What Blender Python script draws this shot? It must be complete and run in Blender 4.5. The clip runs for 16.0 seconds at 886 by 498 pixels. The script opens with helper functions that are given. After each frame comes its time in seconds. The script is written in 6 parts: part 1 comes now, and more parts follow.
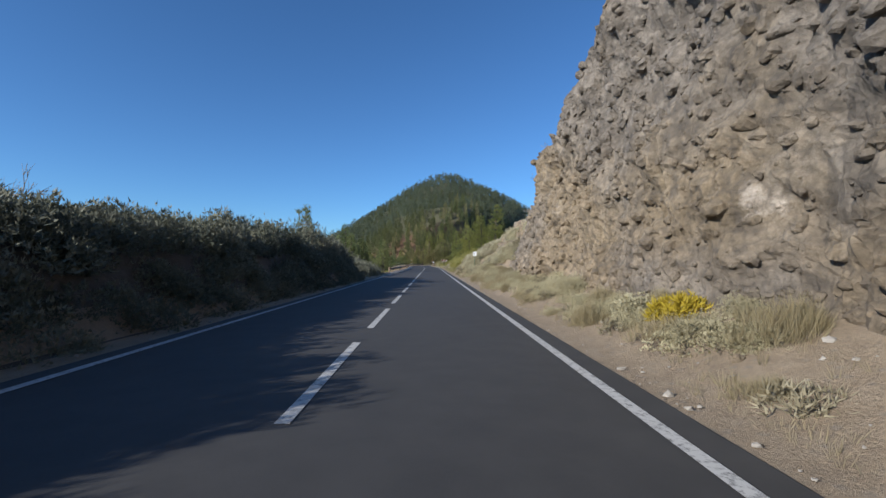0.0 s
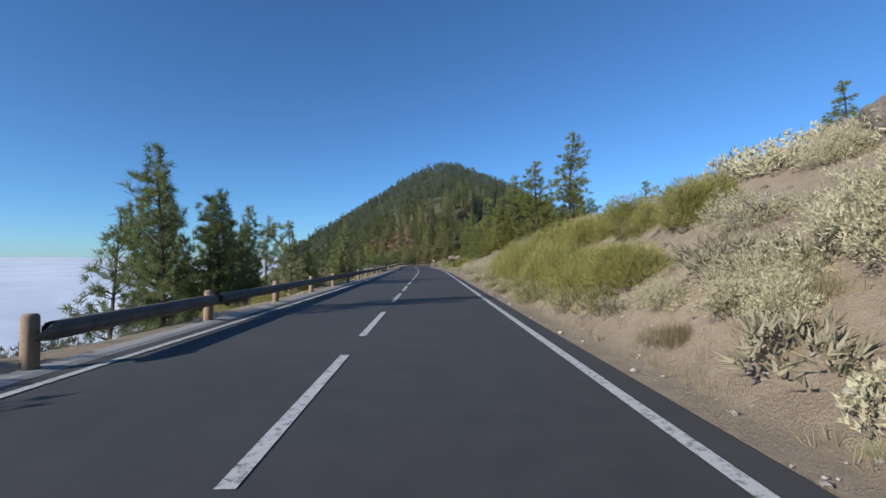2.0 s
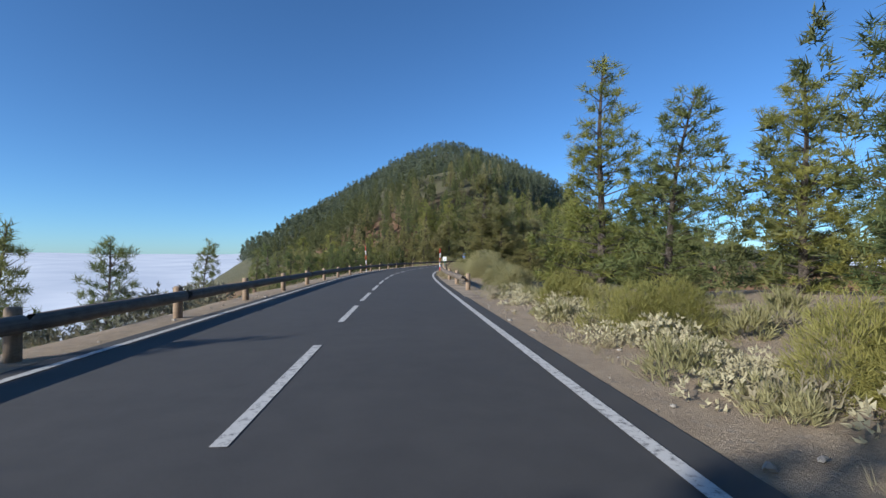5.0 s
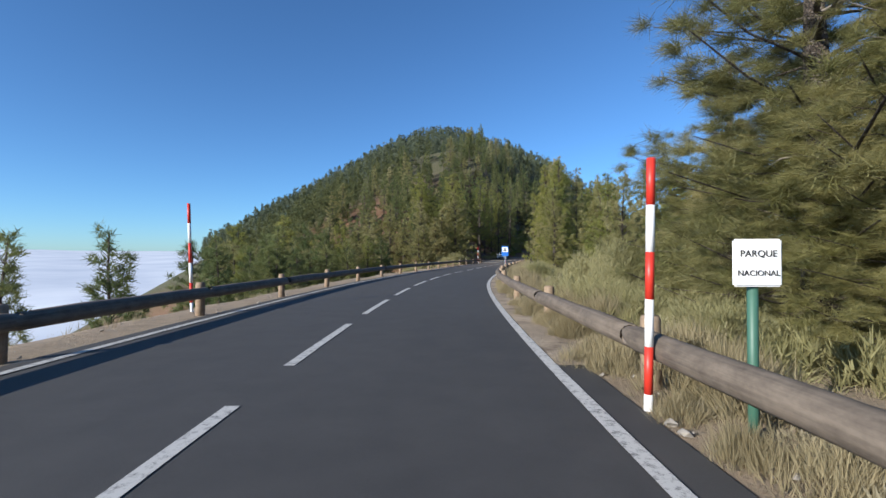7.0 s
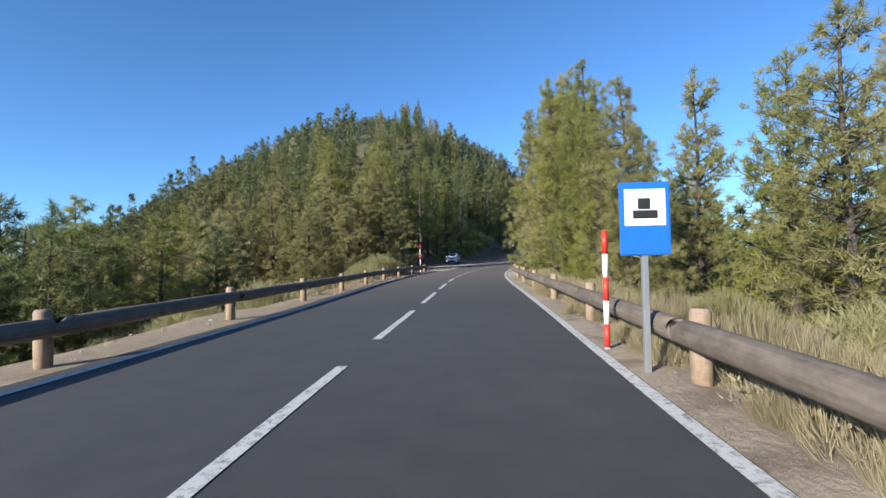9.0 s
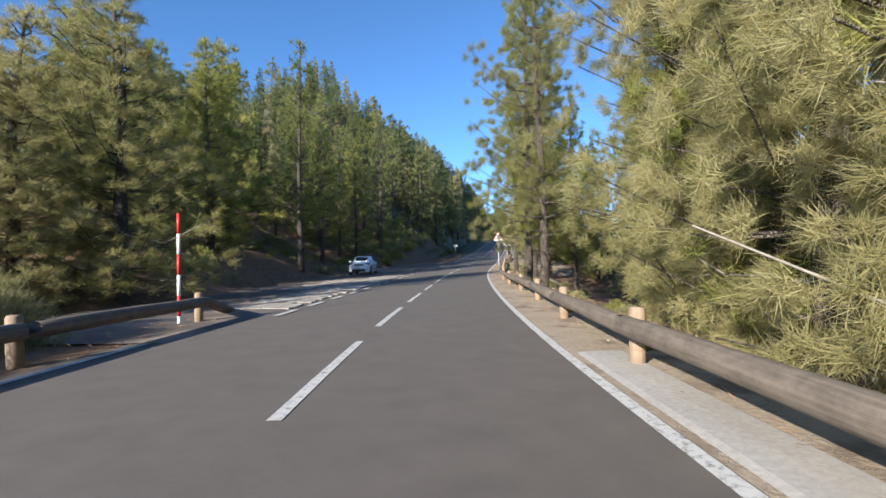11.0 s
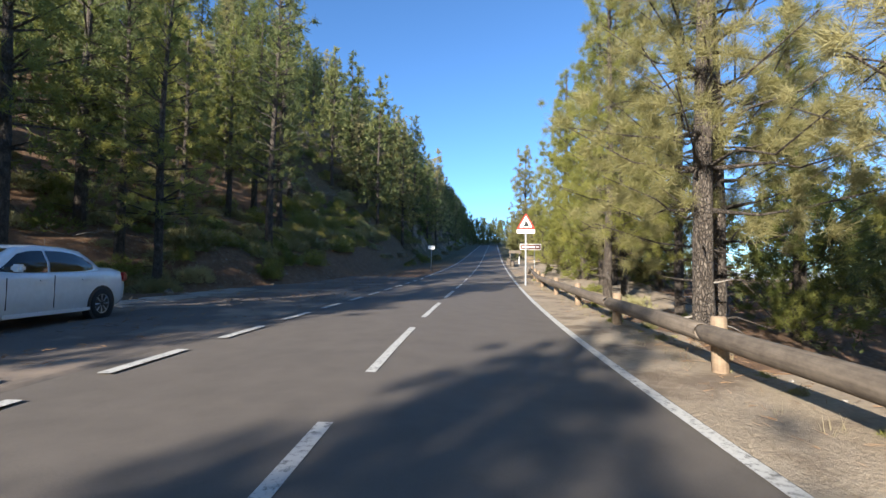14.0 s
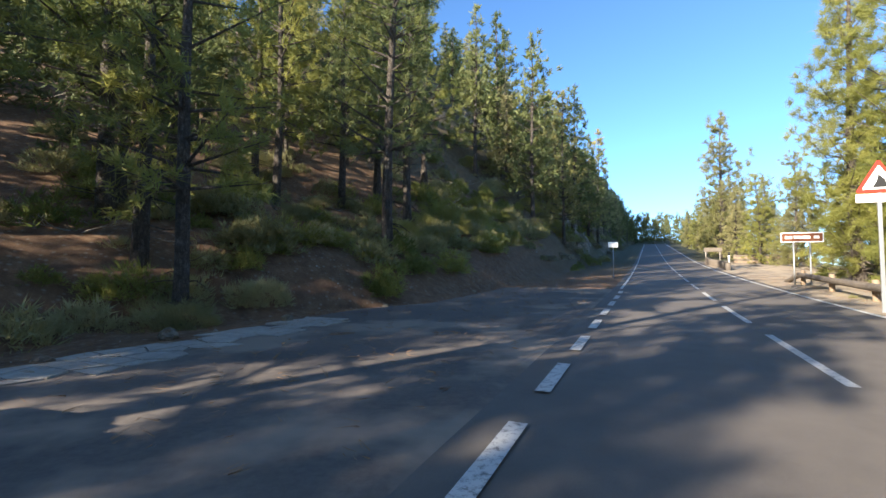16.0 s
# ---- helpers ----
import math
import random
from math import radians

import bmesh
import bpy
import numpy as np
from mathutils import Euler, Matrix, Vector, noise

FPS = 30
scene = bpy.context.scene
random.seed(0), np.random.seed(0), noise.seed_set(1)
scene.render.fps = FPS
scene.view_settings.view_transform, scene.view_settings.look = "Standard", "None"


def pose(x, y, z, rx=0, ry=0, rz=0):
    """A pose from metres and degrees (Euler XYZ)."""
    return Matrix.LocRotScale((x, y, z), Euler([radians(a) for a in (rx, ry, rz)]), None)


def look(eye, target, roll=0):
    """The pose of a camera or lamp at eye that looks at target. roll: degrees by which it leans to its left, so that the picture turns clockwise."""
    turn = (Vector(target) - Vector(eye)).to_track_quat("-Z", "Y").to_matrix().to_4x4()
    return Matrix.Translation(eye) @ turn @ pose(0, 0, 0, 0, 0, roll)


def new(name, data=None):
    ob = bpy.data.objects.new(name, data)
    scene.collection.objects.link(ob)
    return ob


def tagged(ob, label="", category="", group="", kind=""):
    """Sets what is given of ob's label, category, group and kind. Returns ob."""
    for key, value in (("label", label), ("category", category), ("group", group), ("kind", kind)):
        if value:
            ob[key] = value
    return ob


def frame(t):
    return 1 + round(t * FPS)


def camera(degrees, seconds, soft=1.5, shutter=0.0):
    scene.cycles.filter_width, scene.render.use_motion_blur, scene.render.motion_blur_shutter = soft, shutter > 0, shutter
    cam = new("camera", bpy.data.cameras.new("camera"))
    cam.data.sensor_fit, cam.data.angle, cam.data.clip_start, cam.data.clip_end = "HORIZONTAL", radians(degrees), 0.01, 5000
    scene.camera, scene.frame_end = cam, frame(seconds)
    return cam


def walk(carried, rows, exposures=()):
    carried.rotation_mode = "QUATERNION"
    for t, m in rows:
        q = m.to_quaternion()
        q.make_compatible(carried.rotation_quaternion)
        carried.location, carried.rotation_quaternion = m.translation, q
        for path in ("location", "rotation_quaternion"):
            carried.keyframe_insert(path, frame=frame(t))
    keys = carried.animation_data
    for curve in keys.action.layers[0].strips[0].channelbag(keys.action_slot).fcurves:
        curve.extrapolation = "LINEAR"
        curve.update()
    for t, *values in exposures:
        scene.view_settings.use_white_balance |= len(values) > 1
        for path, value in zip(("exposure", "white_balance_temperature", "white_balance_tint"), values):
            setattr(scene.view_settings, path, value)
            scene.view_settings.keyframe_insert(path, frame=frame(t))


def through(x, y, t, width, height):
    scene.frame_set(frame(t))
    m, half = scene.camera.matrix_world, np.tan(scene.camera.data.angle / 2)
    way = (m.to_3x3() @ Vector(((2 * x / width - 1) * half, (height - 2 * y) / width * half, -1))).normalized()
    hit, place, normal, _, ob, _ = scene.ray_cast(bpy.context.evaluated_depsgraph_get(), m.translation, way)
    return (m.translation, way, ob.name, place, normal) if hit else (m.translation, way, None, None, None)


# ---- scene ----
cam = camera(88.75, 16.0, 1.5)
PATH = [
    (0, pose(1.120, -1.001, 1.250, 91.68, -0.50, -1.53)),
    (0.5, pose(1.120, 10.062, 1.250, 91.64, 0.12, -1.43)),
    (1, pose(1.120, 21.502, 1.250, 91.71, 0.16, -1.40)),
    (1.5, pose(1.120, 33.185, 1.250, 91.74, 0.55, -1.45)),
    (2, pose(1.120, 44.979, 1.250, 91.46, 0.26, -1.64)),
    (2.5, pose(1.120, 56.750, 1.250, 91.62, -0.25, -1.59)),
    (3, pose(1.120, 68.367, 1.250, 91.86, -0.26, -1.50)),
    (3.5, pose(1.120, 79.696, 1.250, 91.66, -0.48, -1.72)),
    (4, pose(1.120, 90.604, 1.250, 91.52, 0.14, -1.81)),
    (6.5, pose(-0.549, 136.755, 1.297, 90.54, -0.26, -2.39)),
    (7, pose(-0.314, 144.728, 1.224, 90.75, 0.03, -3.07)),
    (7.5, pose(0.008, 152.366, 1.180, 91.06, 0.21, -4.49)),
    (8, pose(0.507, 158.996, 1.135, 91.03, 0.50, -6.79)),
    (10.5, pose(8.974, 195.109, 1.216, 91.58, 1.50, -16.89)),
    (11, pose(10.657, 200.809, 1.227, 91.55, 1.24, -19.69)),
    (11.5, pose(12.536, 206.287, 1.225, 91.66, 1.78, -22.21)),
    (12, pose(14.632, 211.520, 1.275, 91.85, 0.88, -24.10)),
    (12.5, pose(16.480, 216.318, 1.270, 92.04, -0.31, -26.19)),
    (13, pose(18.369, 220.669, 1.284, 92.59, -0.64, -26.66)),
    (13.5, pose(20.018, 224.223, 1.321, 92.97, -0.91, -25.64)),
    (14, pose(21.325, 227.726, 1.393, 92.94, -0.79, -22.60)),
    (14.5, pose(22.433, 231.228, 1.468, 92.84, -0.62, -18.18)),
    (15, pose(23.146, 234.312, 1.522, 92.93, -0.21, -13.13)),
    (15.5, pose(23.224, 236.426, 1.537, 93.11, -0.41, -8.34)),
    (16, pose(22.768, 237.514, 1.639, 93.19, -0.31, -4.49)),
]
EXPOSURES = [(0.0, 0.4, 5950), (4.0, 0.45, 5950), (6.5, 0.6, 6100), (8.0, 0.75, 6150), (10.5, 1.25, 6250), (11.5, 1.25, 6300), (12.5, 1.25, 6350), (14.5, 1.5, 6550), (16.0, 1.85, 6800)]
walk(cam, PATH, EXPOSURES)

# ---------------------------------------------------------------- light
SUN_BEARING = 235.0      # degrees clockwise from +y, where the sun stands
SUN_HEIGHT = 21.0
world = bpy.data.worlds.new("sky")
scene.world = world
world.use_nodes = True
wn = world.node_tree
sky = wn.nodes.new("ShaderNodeTexSky")
sky.sky_type = 'NISHITA'
sky.sun_disc = False
sky.sun_elevation = radians(SUN_HEIGHT)
sky.sun_rotation = radians(SUN_BEARING)
sky.altitude = 1900
sky.air_density = 1.0
sky.dust_density = 1.3
sky.ozone_density = 4.0
tint = wn.nodes.new("ShaderNodeMix")
tint.data_type, tint.blend_type = 'RGBA', 'MULTIPLY'
tint.inputs[0].default_value = 1.0
tint.inputs[7].default_value = (0.74, 0.97, 1.10, 1)      # the thin, clear air of the heights
wn.links.new(sky.outputs[0], tint.inputs[6])
wn.links.new(tint.outputs[2], wn.nodes["Background"].inputs[0])
wn.nodes["Background"].inputs[1].default_value = 0.10

sun_data = bpy.data.lights.new("sun", 'SUN')
sun_data.energy = 5.0
sun_data.angle = radians(0.53)
sun_data.color = (1.0, 0.92, 0.80)
sun = new("sun", sun_data)
sb, se = radians(SUN_BEARING), radians(SUN_HEIGHT)
sun_way = Vector((math.sin(sb) * math.cos(se), math.cos(sb) * math.cos(se), math.sin(se)))
sun.matrix_world = look(sun_way * 300, (0, 0, 0))


# ---------------------------------------------------------------- materials
def nodes_of(name):
    m = bpy.data.materials.new(name)
    m.use_nodes = True
    return m, m.node_tree, m.node_tree.nodes["Principled BSDF"]


def add_noise(nt, scale, detail=6.0, rough=0.6, coords=None):
    n = nt.nodes.new("ShaderNodeTexNoise")
    n.inputs["Scale"].default_value = scale
    n.inputs["Detail"].default_value = detail
    n.inputs["Roughness"].default_value = rough
    if coords is not None:
        nt.links.new(coords, n.inputs["Vector"])
    return n.outputs[0]


def add_ramp(nt, fac, stops):
    r = nt.nodes.new("ShaderNodeValToRGB")
    el = r.color_ramp.elements
    while len(el) < len(stops):
        el.new(0.5)
    for e, (p, c) in zip(el, stops):
        e.position = p
        e.color = (*c, 1)
    nt.links.new(fac, r.inputs[0])
    return r.outputs[0]


def add_mix(nt, fac, a, b, blend='MIX'):
    m = nt.nodes.new("ShaderNodeMix")
    m.data_type = 'RGBA'
    m.blend_type = blend
    for sock, v in ((m.inputs[0], fac), (m.inputs[6], a), (m.inputs[7], b)):
        if isinstance(v, bpy.types.NodeSocket):
            nt.links.new(v, sock)
        elif isinstance(v, (int, float)):
            sock.default_value = v
        else:
            sock.default_value = (*v, 1)
    return m.outputs[2]


def add_bump(nt, bsdf, height, strength, dist):
    b = nt.nodes.new("ShaderNodeBump")
    b.inputs["Strength"].default_value = strength
    b.inputs["Distance"].default_value = dist
    nt.links.new(height, b.inputs["Height"])
    nt.links.new(b.outputs[0], bsdf.inputs["Normal"])


def place_of(nt):
    return nt.nodes.new("ShaderNodeNewGeometry").outputs["Position"]


def grainy(name, dark, light, big=0.5, small=12.0, rough=0.85, bump=0.4, dist=0.02, metal=0.0, local=False, extra=None):
    """A surface that varies at two scales, with a fine relief."""
    m, nt, b = nodes_of(name)
    co = nt.nodes.new("ShaderNodeTexCoord").outputs["Object"] if local else place_of(nt)
    n1, n2 = add_noise(nt, big, 5, 0.6, co), add_noise(nt, small, 8, 0.65, co)
    c = add_mix(nt, 0.5, add_ramp(nt, n1, [(0.3, dark), (0.7, light)]), add_ramp(nt, n2, [(0.3, dark), (0.7, light)]))
    if extra:
        c = add_mix(nt, add_ramp(nt, add_noise(nt, extra[1], 4, 0.6, co), [(0.52, (0, 0, 0)), (0.64, (1, 1, 1))]), c, extra[0])
    nt.links.new(c, b.inputs["Base Color"])
    b.inputs["Roughness"].default_value = rough
    b.inputs["Metallic"].default_value = metal
    if bump:
        add_bump(nt, b, n2, bump, dist)
    return m


def plain(name, colour, rough=0.5, metal=0.0, coat=0.0):
    m, nt, b = nodes_of(name)
    n = add_noise(nt, 9.0, 4, 0.6, nt.nodes.new("ShaderNodeTexCoord").outputs["Object"])
    c = add_mix(nt, n, tuple(v * 0.86 for v in colour), tuple(min(1, v * 1.1) for v in colour))
    nt.links.new(c, b.inputs["Base Color"])
    b.inputs["Roughness"].default_value = rough
    b.inputs["Metallic"].default_value = metal
    b.inputs["Coat Weight"].default_value = coat
    return m


def leafy(name, tones, through=0.35, rough=0.6):
    """Foliage: one tone for each thing, and each blade off it a little; light passes through in part."""
    m, nt, b = nodes_of(name)
    info = nt.nodes.new("ShaderNodeObjectInfo")
    geo = nt.nodes.new("ShaderNodeNewGeometry")
    k = len(tones) - 1
    c1 = add_ramp(nt, info.outputs["Random"], [(i / k, t) for i, t in enumerate(tones)])
    c2 = add_ramp(nt, geo.outputs["Random Per Island"], [(i / k, t) for i, t in enumerate(tones)])
    n = add_noise(nt, 0.55, 3, 0.6, geo.outputs["Position"])
    c3 = add_ramp(nt, n, [(0.35, tones[0]), (0.65, tones[-1])])
    c = add_mix(nt, 0.4, add_mix(nt, 0.3, c1, c2), c3)
    nt.links.new(c, b.inputs["Base Color"])
    b.inputs["Roughness"].default_value = rough
    b.inputs["Specular IOR Level"].default_value = 0.25
    tr = nt.nodes.new("ShaderNodeBsdfTranslucent")
    nt.links.new(c, tr.inputs[0])
    mx = nt.nodes.new("ShaderNodeMixShader")
    mx.inputs[0].default_value = through
    out = nt.nodes["Material Output"]
    nt.links.new(b.outputs[0], mx.inputs[1])
    nt.links.new(tr.outputs[0], mx.inputs[2])
    nt.links.new(mx.outputs[0], out.inputs[0])
    return m


def ground_material():
    """Dry tan earth with stones; from the wood on, a litter of red-brown needles."""
    m, nt, b = nodes_of("dry_earth")
    co = place_of(nt)
    n1, n2, n3 = add_noise(nt, 0.35, 5, 0.6, co), add_noise(nt, 3.0, 8, 0.7, co), add_noise(nt, 26.0, 6, 0.7, co)
    earth = add_ramp(nt, n2, [(0.25, (0.21, 0.16, 0.11)), (0.5, (0.37, 0.295, 0.205)), (0.75, (0.50, 0.42, 0.315))])
    earth = add_mix(nt, n1, earth, (0.33, 0.265, 0.19))
    litter = add_ramp(nt, n2, [(0.25, (0.085, 0.045, 0.026)), (0.55, (0.20, 0.115, 0.062)), (0.8, (0.34, 0.225, 0.14))])
    sep = nt.nodes.new("ShaderNodeSeparateXYZ")
    nt.links.new(co, sep.inputs[0])
    rng = nt.nodes.new("ShaderNodeMapRange")
    rng.inputs[1].default_value, rng.inputs[2].default_value = 185, 212
    nt.links.new(sep.outputs[1], rng.inputs[0])
    c = add_mix(nt, rng.outputs[0], earth, litter)
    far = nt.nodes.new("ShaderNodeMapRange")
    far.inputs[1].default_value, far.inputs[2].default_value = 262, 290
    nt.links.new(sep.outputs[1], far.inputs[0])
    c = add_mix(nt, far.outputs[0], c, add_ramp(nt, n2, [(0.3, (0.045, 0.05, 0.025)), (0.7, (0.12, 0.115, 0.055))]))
    stones = nt.nodes.new("ShaderNodeTexVoronoi")
    stones.inputs["Scale"].default_value = 5.5
    nt.links.new(co, stones.inputs["Vector"])
    c = add_mix(nt, add_ramp(nt, stones.outputs["Distance"], [(0.12, (0.7, 0.7, 0.7)), (0.3, (0, 0, 0))]), c, (0.30, 0.26, 0.21))
    c = add_mix(nt, 0.35, c, add_ramp(nt, n3, [(0.3, (0.08, 0.06, 0.04)), (0.7, (0.5, 0.42, 0.32))]), 'OVERLAY')
    nt.links.new(c, b.inputs["Base Color"])
    b.inputs["Roughness"].default_value = 0.95
    add_bump(nt, b, add_mix(nt, 0.5, n3, n2), 0.9, 0.09)
    return m


def rock_material():
    m, nt, b = nodes_of("brown_grey_rock")
    co = place_of(nt)
    n1, n2, n3 = add_noise(nt, 0.22, 4, 0.55, co), add_noise(nt, 1.6, 9, 0.7, co), add_noise(nt, 9.0, 8, 0.75, co)
    grey = add_ramp(nt, n2, [(0.28, (0.075, 0.066, 0.056)), (0.5, (0.20, 0.175, 0.145)), (0.74, (0.34, 0.305, 0.26))])
    ochre = add_ramp(nt, n2, [(0.28, (0.10, 0.078, 0.05)), (0.5, (0.245, 0.195, 0.13)), (0.75, (0.37, 0.305, 0.215))])
    c = add_mix(nt, add_ramp(nt, n1, [(0.42, (0, 0, 0)), (0.58, (1, 1, 1))]), grey, ochre)
    pale = add_ramp(nt, add_noise(nt, 0.75, 7, 0.7, co), [(0.62, (0, 0, 0)), (0.72, (0.75, 0.75, 0.75))])
    c = add_mix(nt, pale, c, (0.55, 0.49, 0.42))
    c = add_mix(nt, 0.6, c, add_ramp(nt, n3, [(0.3, (0.18, 0.165, 0.15)), (0.7, (0.8, 0.76, 0.72))]), 'OVERLAY')
    warp = nt.nodes.new("ShaderNodeVectorMath")
    warp.operation = 'MULTIPLY_ADD'
    wob = nt.nodes.new("ShaderNodeTexNoise")
    wob.inputs["Scale"].default_value = 1.3
    wob.inputs["Detail"].default_value = 5
    nt.links.new(co, wob.inputs["Vector"])
    nt.links.new(wob.outputs[1], warp.inputs[0])
    warp.inputs[1].default_value = (1.1, 1.1, 1.1)
    nt.links.new(co, warp.inputs[2])
    cr = nt.nodes.new("ShaderNodeTexVoronoi")
    cr.feature = 'DISTANCE_TO_EDGE'
    cr.inputs["Scale"].default_value = 0.7
    nt.links.new(warp.outputs[0], cr.inputs["Vector"])
    joint = add_ramp(nt, cr.outputs["Distance"], [(0.0, (0, 0, 0)), (0.045, (1, 1, 1))])
    c = add_mix(nt, joint, add_mix(nt, 0.12, c, (0.05, 0.04, 0.03)), c)
    pit = nt.nodes.new("ShaderNodeTexVoronoi")
    pit.inputs["Scale"].default_value = 5.0
    nt.links.new(warp.outputs[0], pit.inputs["Vector"])
    c = add_mix(nt, add_ramp(nt, pit.outputs["Distance"], [(0.5, (0, 0, 0)), (0.85, (0.6, 0.6, 0.6))]), c, (0.09, 0.075, 0.06))
    nt.links.new(c, b.inputs["Base Color"])
    b.inputs["Roughness"].default_value = 0.92
    add_bump(nt, b, add_mix(nt, 0.08, add_mix(nt, 0.7, add_noise(nt, 3.2, 9, 0.72, co), n3), joint), 1.0, 0.13)
    return m


def asphalt_material():
    m, nt, b = nodes_of("worn_asphalt")
    co = place_of(nt)
    n1, n2, n3 = add_noise(nt, 0.18, 4, 0.6, co), add_noise(nt, 2.2, 6, 0.6, co), add_noise(nt, 160.0, 3, 0.6, co)
    c = add_ramp(nt, n3, [(0.3, (0.026, 0.025, 0.024)), (0.7, (0.07, 0.067, 0.064))])
    c = add_mix(nt, 0.4, c, add_ramp(nt, n1, [(0.35, (0.034, 0.032, 0.031)), (0.65, (0.064, 0.06, 0.056))]))
    c = add_mix(nt, 0.25, c, add_ramp(nt, n2, [(0.35, (0.03, 0.029, 0.028)), (0.65, (0.072, 0.068, 0.063))]))
    sep = nt.nodes.new("ShaderNodeSeparateXYZ")
    nt.links.new(co, sep.inputs[0])
    browner = nt.nodes.new("ShaderNodeMapRange")        # the surface turns paler and browner past the bend
    browner.inputs[1].default_value, browner.inputs[2].default_value = 184, 204
    nt.links.new(sep.outputs[1], browner.inputs[0])
    c = add_mix(nt, browner.outputs[0], c, add_mix(nt, 0.5, add_ramp(nt, n2, [(0.3, (0.082, 0.069, 0.058)), (0.7, (0.135, 0.114, 0.096))]), add_ramp(nt, n3, [(0.3, (0.065, 0.056, 0.048)), (0.7, (0.16, 0.137, 0.116))])))
    nt.links.new(c, b.inputs["Base Color"])
    b.inputs["Roughness"].default_value = 0.8
    add_bump(nt, b, n3, 0.35, 0.006)
    return m


def paint_material():
    m, nt, b = nodes_of("worn_white_paint")
    co = place_of(nt)
    n = add_noise(nt, 14.0, 8, 0.75, co)
    c = add_mix(nt, add_ramp(nt, n, [(0.36, (0, 0, 0)), (0.5, (1, 1, 1))]), (0.14, 0.135, 0.13), (0.50, 0.49, 0.46))
    nt.links.new(c, b.inputs["Base Color"])
    b.inputs["Roughness"].default_value = 0.7
    return m


def bark_material():
    m, nt, b = nodes_of("pine_bark")
    tc = nt.nodes.new("ShaderNodeTexCoord").outputs["Object"]
    mp = nt.nodes.new("ShaderNodeMapping")
    mp.inputs["Scale"].default_value = (1, 1, 0.45)
    nt.links.new(tc, mp.inputs[0])
    v = nt.nodes.new("ShaderNodeTexVoronoi")
    v.feature = 'DISTANCE_TO_EDGE'
    v.inputs["Scale"].default_value = 26.0
    warp = nt.nodes.new("ShaderNodeVectorMath")
    warp.operation = 'MULTIPLY_ADD'
    wobble = nt.nodes.new("ShaderNodeTexNoise")
    wobble.inputs["Scale"].default_value = 9.0
    nt.links.new(mp.outputs[0], wobble.inputs["Vector"])
    nt.links.new(wobble.outputs["Color"], warp.inputs[0])
    warp.inputs[1].default_value = (0.09, 0.09, 0.09)
    nt.links.new(mp.outputs[0], warp.inputs[2])
    nt.links.new(warp.outputs[0], v.inputs["Vector"])
    n = add_noise(nt, 12.0, 8, 0.75, mp.outputs[0])
    c = add_ramp(nt, n, [(0.3, (0.04, 0.03, 0.024)), (0.5, (0.105, 0.082, 0.064)), (0.72, (0.25, 0.215, 0.18))])
    c = add_mix(nt, add_ramp(nt, v.outputs["Distance"], [(0.005, (0.45, 0.45, 0.45)), (0.10, (1, 1, 1))]), (0.03, 0.023, 0.018), c)
    nt.links.new(c, b.inputs["Base Color"])
    b.inputs["Roughness"].default_value = 0.9
    add_bump(nt, b, add_ramp(nt, v.outputs["Distance"], [(0.0, (0, 0, 0)), (0.2, (1, 1, 1))]), 1.0, 0.05)
    return m


def cloud_material():
    m, nt, b = nodes_of("cloud")
    co = place_of(nt)
    n = add_noise(nt, 0.004, 6, 0.6, co)
    nt.links.new(add_ramp(nt, n, [(0.3, (0.52, 0.57, 0.64)), (0.7, (0.70, 0.73, 0.77))]), b.inputs["Base Color"])
    b.inputs["Roughness"].default_value = 1.0
    b.inputs["Specular IOR Level"].default_value = 0.0
    return m


def log_material(name, dark, light):
    m, nt, b = nodes_of(name)
    tc = nt.nodes.new("ShaderNodeTexCoord").outputs["Object"]
    mp = nt.nodes.new("ShaderNodeMapping")
    mp.inputs["Scale"].default_value = (9, 9, 0.8)
    nt.links.new(tc, mp.inputs[0])
    n = add_noise(nt, 2.5, 8, 0.65, mp.outputs[0])
    mp2 = nt.nodes.new("ShaderNodeMapping")
    mp2.inputs["Scale"].default_value = (1, 1, 2.6)
    nt.links.new(tc, mp2.inputs[0])
    n2 = add_noise(nt, 6.5, 7, 0.7, mp2.outputs[0])
    c = add_mix(nt, 0.45, add_ramp(nt, n, [(0.3, dark), (0.7, light)]), add_ramp(nt, n2, [(0.35, dark), (0.65, light)]))
    nt.links.new(c, b.inputs["Base Color"])
    b.inputs["Roughness"].default_value = 0.8
    add_bump(nt, b, n, 0.4, 0.01)
    return m


EARTH, ROCK, ASPHALT, PAINT, BARK, CLOUD = ground_material(), rock_material(), asphalt_material(), paint_material(), bark_material(), cloud_material()
RAIL_WOOD = log_material("weathered_rail_wood", (0.055, 0.042, 0.032), (0.21, 0.17, 0.13))
POST_WOOD = log_material("orange_post_wood", (0.15, 0.10, 0.065), (0.34, 0.25, 0.165))
DEAD_WOOD = log_material("grey_dead_wood", (0.14, 0.12, 0.10), (0.36, 0.32, 0.28))
CONCRETE = grainy("pale_concrete", (0.24, 0.22, 0.19), (0.46, 0.43, 0.39), 0.7, 18, 0.9, 0.3, 0.01)
DUST = grainy("pale_dusty_shoulder", (0.19, 0.145, 0.10), (0.42, 0.34, 0.245), 0.7, 16, 0.95, 0.8, 0.03, extra=((0.17, 0.125, 0.085), 1.1))
# bank soil with the bushes' shade put into its colour
SHADE_SOIL = grainy("shade_toned_soil", (0.05, 0.042, 0.033), (0.13, 0.11, 0.085), 0.8, 9, 0.95, 0.6, 0.04)
STONE = grainy("pale_flagstone", (0.19, 0.17, 0.145), (0.42, 0.385, 0.335), 0.9, 9, 0.9, 0.5, 0.02)
